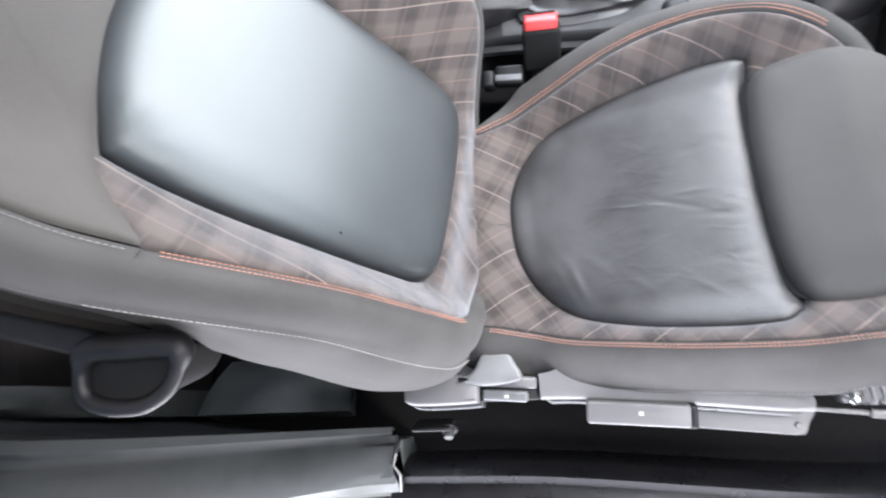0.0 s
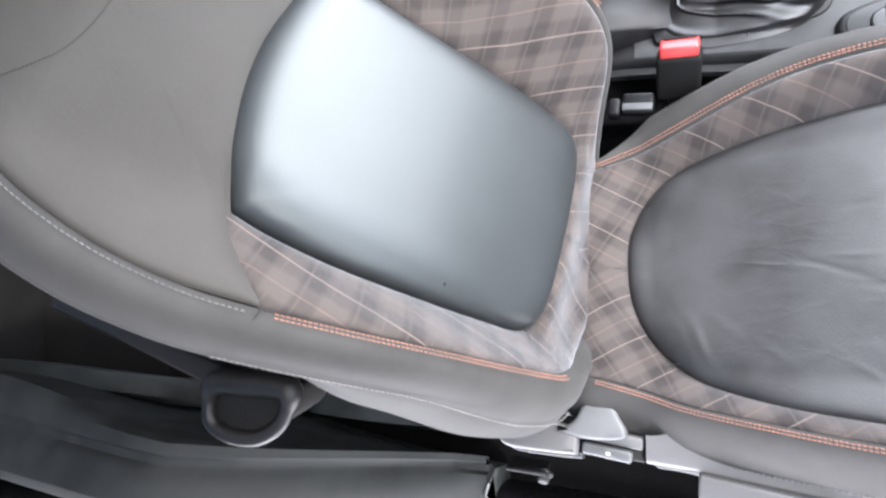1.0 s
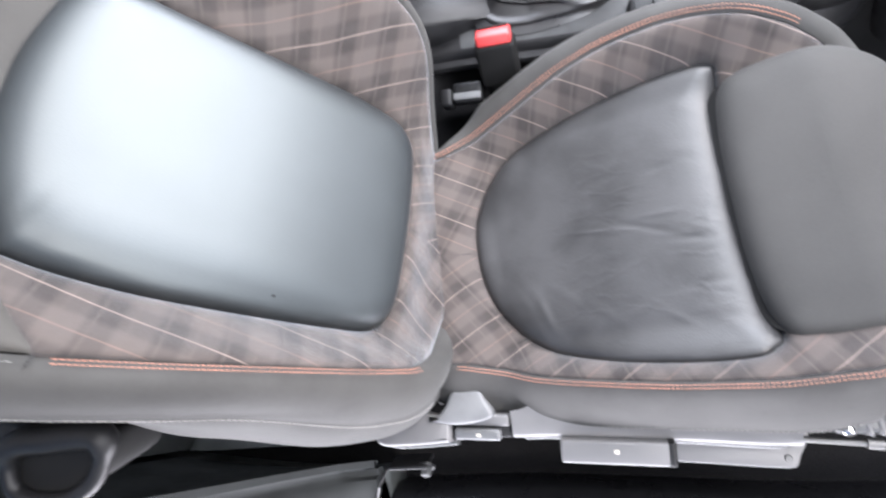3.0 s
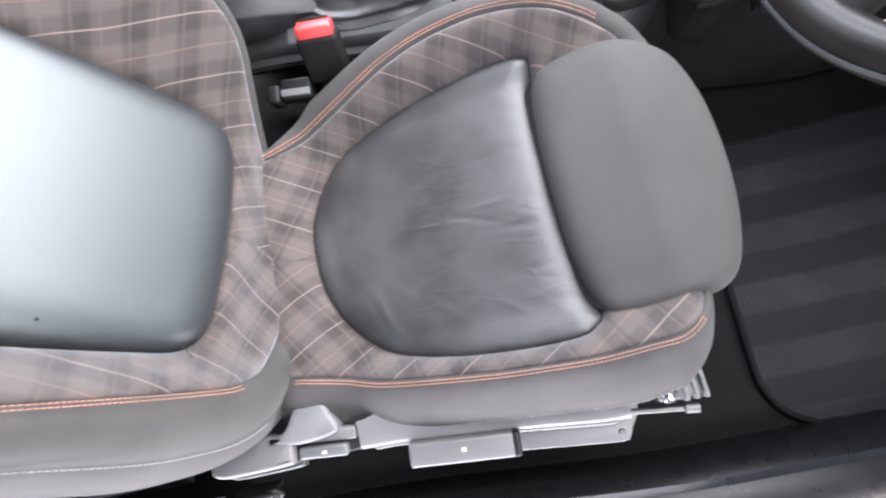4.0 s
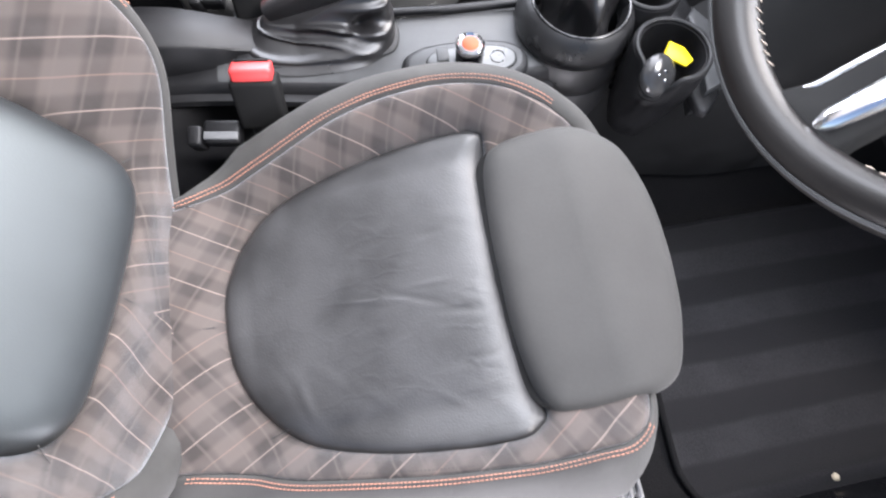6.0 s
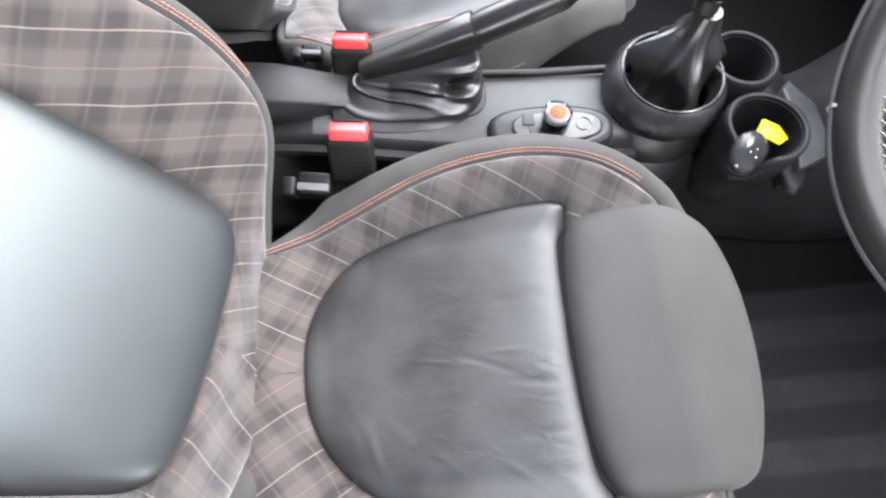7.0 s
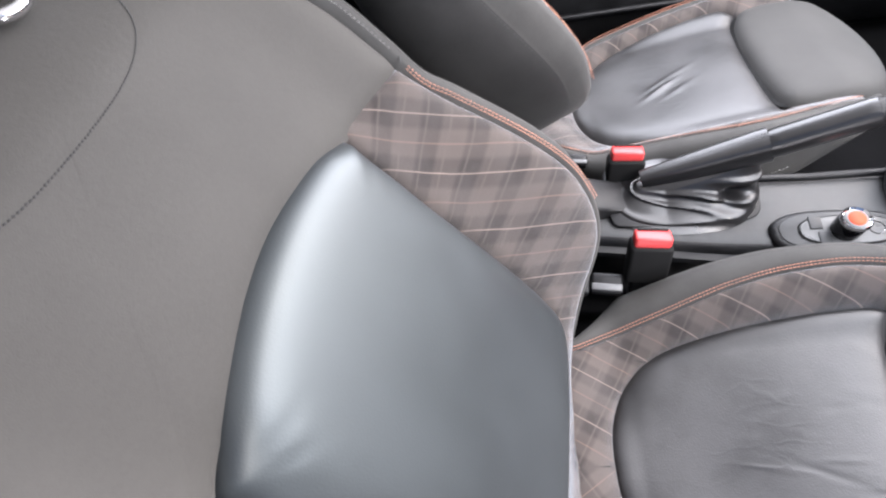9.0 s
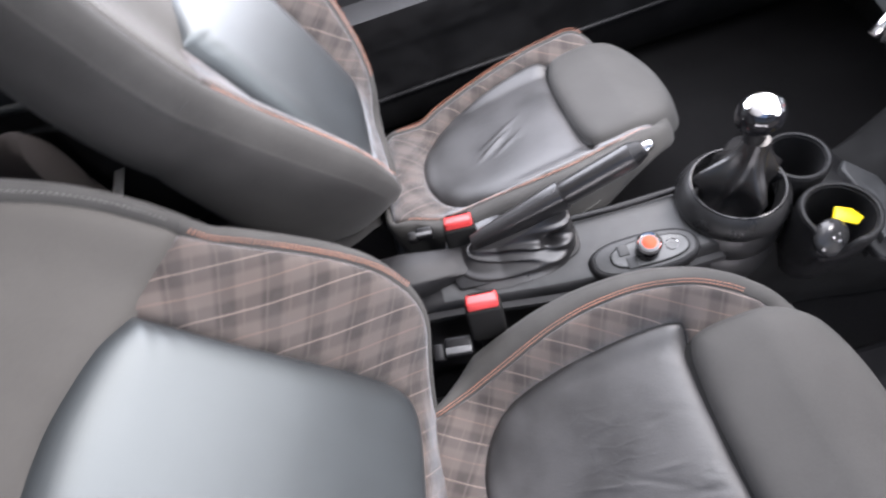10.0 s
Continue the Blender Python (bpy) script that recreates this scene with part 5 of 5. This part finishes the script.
def belt_guide():
    g = thing("belt_guide", "black plastic belt guide loop on an arm behind the seat", "belt guide")
    arm = [(-0.62, -0.165, 0.60), (-0.45, -0.20, 0.607), (-0.30, -0.234, 0.612), (-0.245, -0.246, 0.611)]
    rr = []
    for i, (x, y, z) in enumerate(arm):
        rr.append([(x, y + a, z + b) for a, b in ((-0.012, -0.022), (0.010, -0.022), (0.012, 0.0), (0.006, 0.006), (-0.010, 0.006), (-0.014, 0.0))])
    part("arm", loft(rr), PLASTIC, g, "flat black arm")
    # The loop lies almost flat, its mouth turned up and out towards the door.
    at = pose(-0.235, -0.275, 0.601, 17, 12, 0)
    ring = curve([(-0.036, 0.026), (0.0, 0.030), (0.038, 0.031), (0.047, 0.022), (0.038, -0.004), (0.022, -0.018), (0.004, -0.024), (-0.024, -0.022), (-0.042, -0.008)], 60)
    ring = [(float(p[0]), float(p[1])) for p in ring]
    thick = [float(0.0075 + 0.0055 * ease(y, 0.008, 0.026)) for x, y in ring]
    part("loop", tube([at @ Vector((x, y, 0)) for x, y in ring], thick, 14, closed=True), PLASTIC, g, "black loop")
    part("slot", loft([[at @ Vector((x * k, y * k, z)) for x, y in ring] for k, z in ((1.0, -0.003), (0.97, -0.09), (0.6, -0.11), (0.1, -0.11))]), RUBBER, g, "dark slot behind the loop")
    return g


belt_guide()


def centre_stack():
    s = thing("centre_stack", "dark grey centre stack with chrome toggle switches", "centre stack")
    prof = [(0.80, 0.51), (0.775, 0.53), (0.785, 0.60), (0.86, 0.68), (1.0, 0.70), (1.02, 0.50)]
    part("body", loft([[(x + 0.01 * ((y - 0.3) / 0.1) ** 2, y, z) for x, z in prof] for y in np.linspace(0.205, 0.405, 7)]), TRIM, s, "dark grey housing")
    for k, y in enumerate((0.235, 0.268, 0.300, 0.332, 0.365)):
        part("toggle", rounded_box(0.016, 0.014, 0.034, 0.004, 2), RED if k == 2 else CHROME, s, "red start toggle" if k == 2 else "chrome toggle", m=pose(0.774, y, 0.525, 0, 24, 0))
    for y in (0.251, 0.284, 0.316, 0.348):
        part("toggle_guard", tube([(0.785, y, 0.505), (0.765, y, 0.515), (0.762, y, 0.54), (0.782, y, 0.555)], 0.003, 8), CHROME, s, "chrome guard")
    return s


centre_stack()


REARCLOTH = cloth_material("rear_cloth", (0.012, 0.010, 0.009), 0.2, 0.8)


def rear_bench():
    r = thing("bench_seat", "dark cloth rear seat behind the front seats", "rear seat")
    def cushion(x, z0, k):
        return [(x, y, z0 + k * (1 - (2 * abs(y - 0.285) / 1.2) ** 6)) for y in np.linspace(-0.262, 0.83, 18)] + [(x, 0.83, 0.02), (x, -0.262, 0.02)]
    part("seat_cushion", loft([cushion(x, z, k) for x, z, k in ((-0.60, 0.12, 0.10), (-0.615, 0.28, 0.09), (-0.66, 0.33, 0.09), (-0.90, 0.31, 0.08), (-1.2, 0.27, 0.08))]), REARCLOTH, r, "brown-grey bench cushion")
    part("end_trim", loft([[(x, y, z) for y, z in ((-0.30, 0.03), (-0.298, 0.36 + h), (-0.285, 0.40 + h), (-0.255, 0.405 + h), (-0.25, 0.03))] for x, h in ((-0.575, -0.06), (-0.59, 0.0), (-0.63, 0.035), (-0.75, 0.05), (-1.1, 0.05))]), TRIM2, r, "dark green-grey end trim")
    part("bolster", loft([[(-0.64 + 0.02 * s - dx, 0.78 + 0.05 * math.cos(t), 0.40 + 0.02 * s + 0.10 * math.sin(t)) for t in np.linspace(0, 2 * math.pi, 28, endpoint=False)] for s, dx in ((0.2, -0.03), (1, 0.0), (1, 0.25), (0.8, 0.5))]), REARCLOTH, r, "raised end bolster")
    part("seat_back", loft([cushion(x, z, 0.03) for x, z in ((-1.16, 0.55), (-1.18, 0.72), (-1.26, 0.78), (-1.38, 0.74))]), BACK_AND_SHADE_CLOTH, r, "dark bench back")
    return r


rear_bench()
strap = [(-0.60, 0.90, 0.264), (-0.602, 0.85, 0.257), (-0.60, 0.79, 0.252), (-0.602, 0.765, 0.25)]
tagged(part("belt_strap", loft([[(x + dx, y, z + dz) for dx, dz in ((-0.014, 0.0), (0.014, 0.002), (0.014, 0.005), (-0.014, 0.003))] for x, y, z in strap]), WHITETHREAD), "short pale grey belt strap by the rear bench", "belt strap")


def far_side_details():
    a = thing("storage_tray", "black moulded storage tray beside the rear bench", "tray")
    part("body", loft([[(x, y, z) for y, z in ((0.90, 0.02), (0.905, 0.50 + 0.04 * ease(-x, 0.5, 0.9)), (0.92, 0.53 + 0.04 * ease(-x, 0.5, 0.9)), (1.02, 0.54 + 0.04 * ease(-x, 0.5, 0.9)), (1.02, 0.02))] for x in np.linspace(-1.3, -0.42, 16)]), PLASTIC, a, "black moulded body")
    for k in range(2):
        part("rib", tube([(-0.80, 0.897, 0.45 + 0.065 * k), (-0.66, 0.897, 0.433 + 0.065 * k), (-0.46, 0.897, 0.408 + 0.065 * k)], 0.010), TRIM, a, "raised rib")
    d = thing("passenger_door_trim", "dark plastic passenger door trim with armrest", "door trim", kind="structure")
    part("panel", loft([[(x, y, z) for y, z in ((1.0, 0.03), (0.965, 0.06), (0.955, 0.20), (0.965, 0.30), (0.925, 0.36), (0.925, 0.41), (0.97, 0.43), (0.99, 0.53), (1.03, 0.55), (1.03, 0.03))] for x in np.linspace(-0.38, 1.2, 14)]), PLASTIC, d, "dark moulded panel")
    part("pocket_edge", tube([(-0.2, 0.953, 0.16), (0.3, 0.948, 0.18), (0.9, 0.952, 0.19)], 0.007), PLASTIC, d, "pocket edge")
    return a


far_side_details()


bars = bmesh.new()
for row in range(2):
    for k, (x0, x1) in enumerate(((0.0, 0.006), (0.008, 0.011), (0.013, 0.021), (0.023, 0.027), (0.029, 0.036))):
        at = bmesh.ops.create_cube(bars, size=1)["verts"]
        for v in at:
            v.co = Vector((v.co.z * 0.0004, (x0 + x1) / 2 + v.co.x * (x1 - x0), row * 0.005 + v.co.y * 0.0024))
mark = part("printed_mark", bars, DARKTHREAD, driver_seat, "tiny dark printed mark on the cloth", smooth=False)
mark.matrix_local = axes((0.98, 0, 0.2), (0, 1, 0.10), (0.063, 0.0, 0.262)) @ Matrix(((0, 0, 1, 0.004), (0, 1, 0, -0.012), (1, 0, 0, 0.0062), (0, 0, 0, 1)))
dot = bmesh.new()
bmesh.ops.create_uvsphere(dot, u_segments=10, v_segments=6, radius=0.0016)
spot = part("dark_spot", dot, RUBBER, driver_seat, "tiny dark mark on the back panel")
spot.matrix_local = axes((0.1334, 0.9816, -0.1369), (-0.5461, 0.1881, 0.8163), (0.006, -0.017, 0.3755)) @ pose(-0.138, 0.142, 0.0215) @ Matrix.Diagonal((1, 1, 0.3, 1))
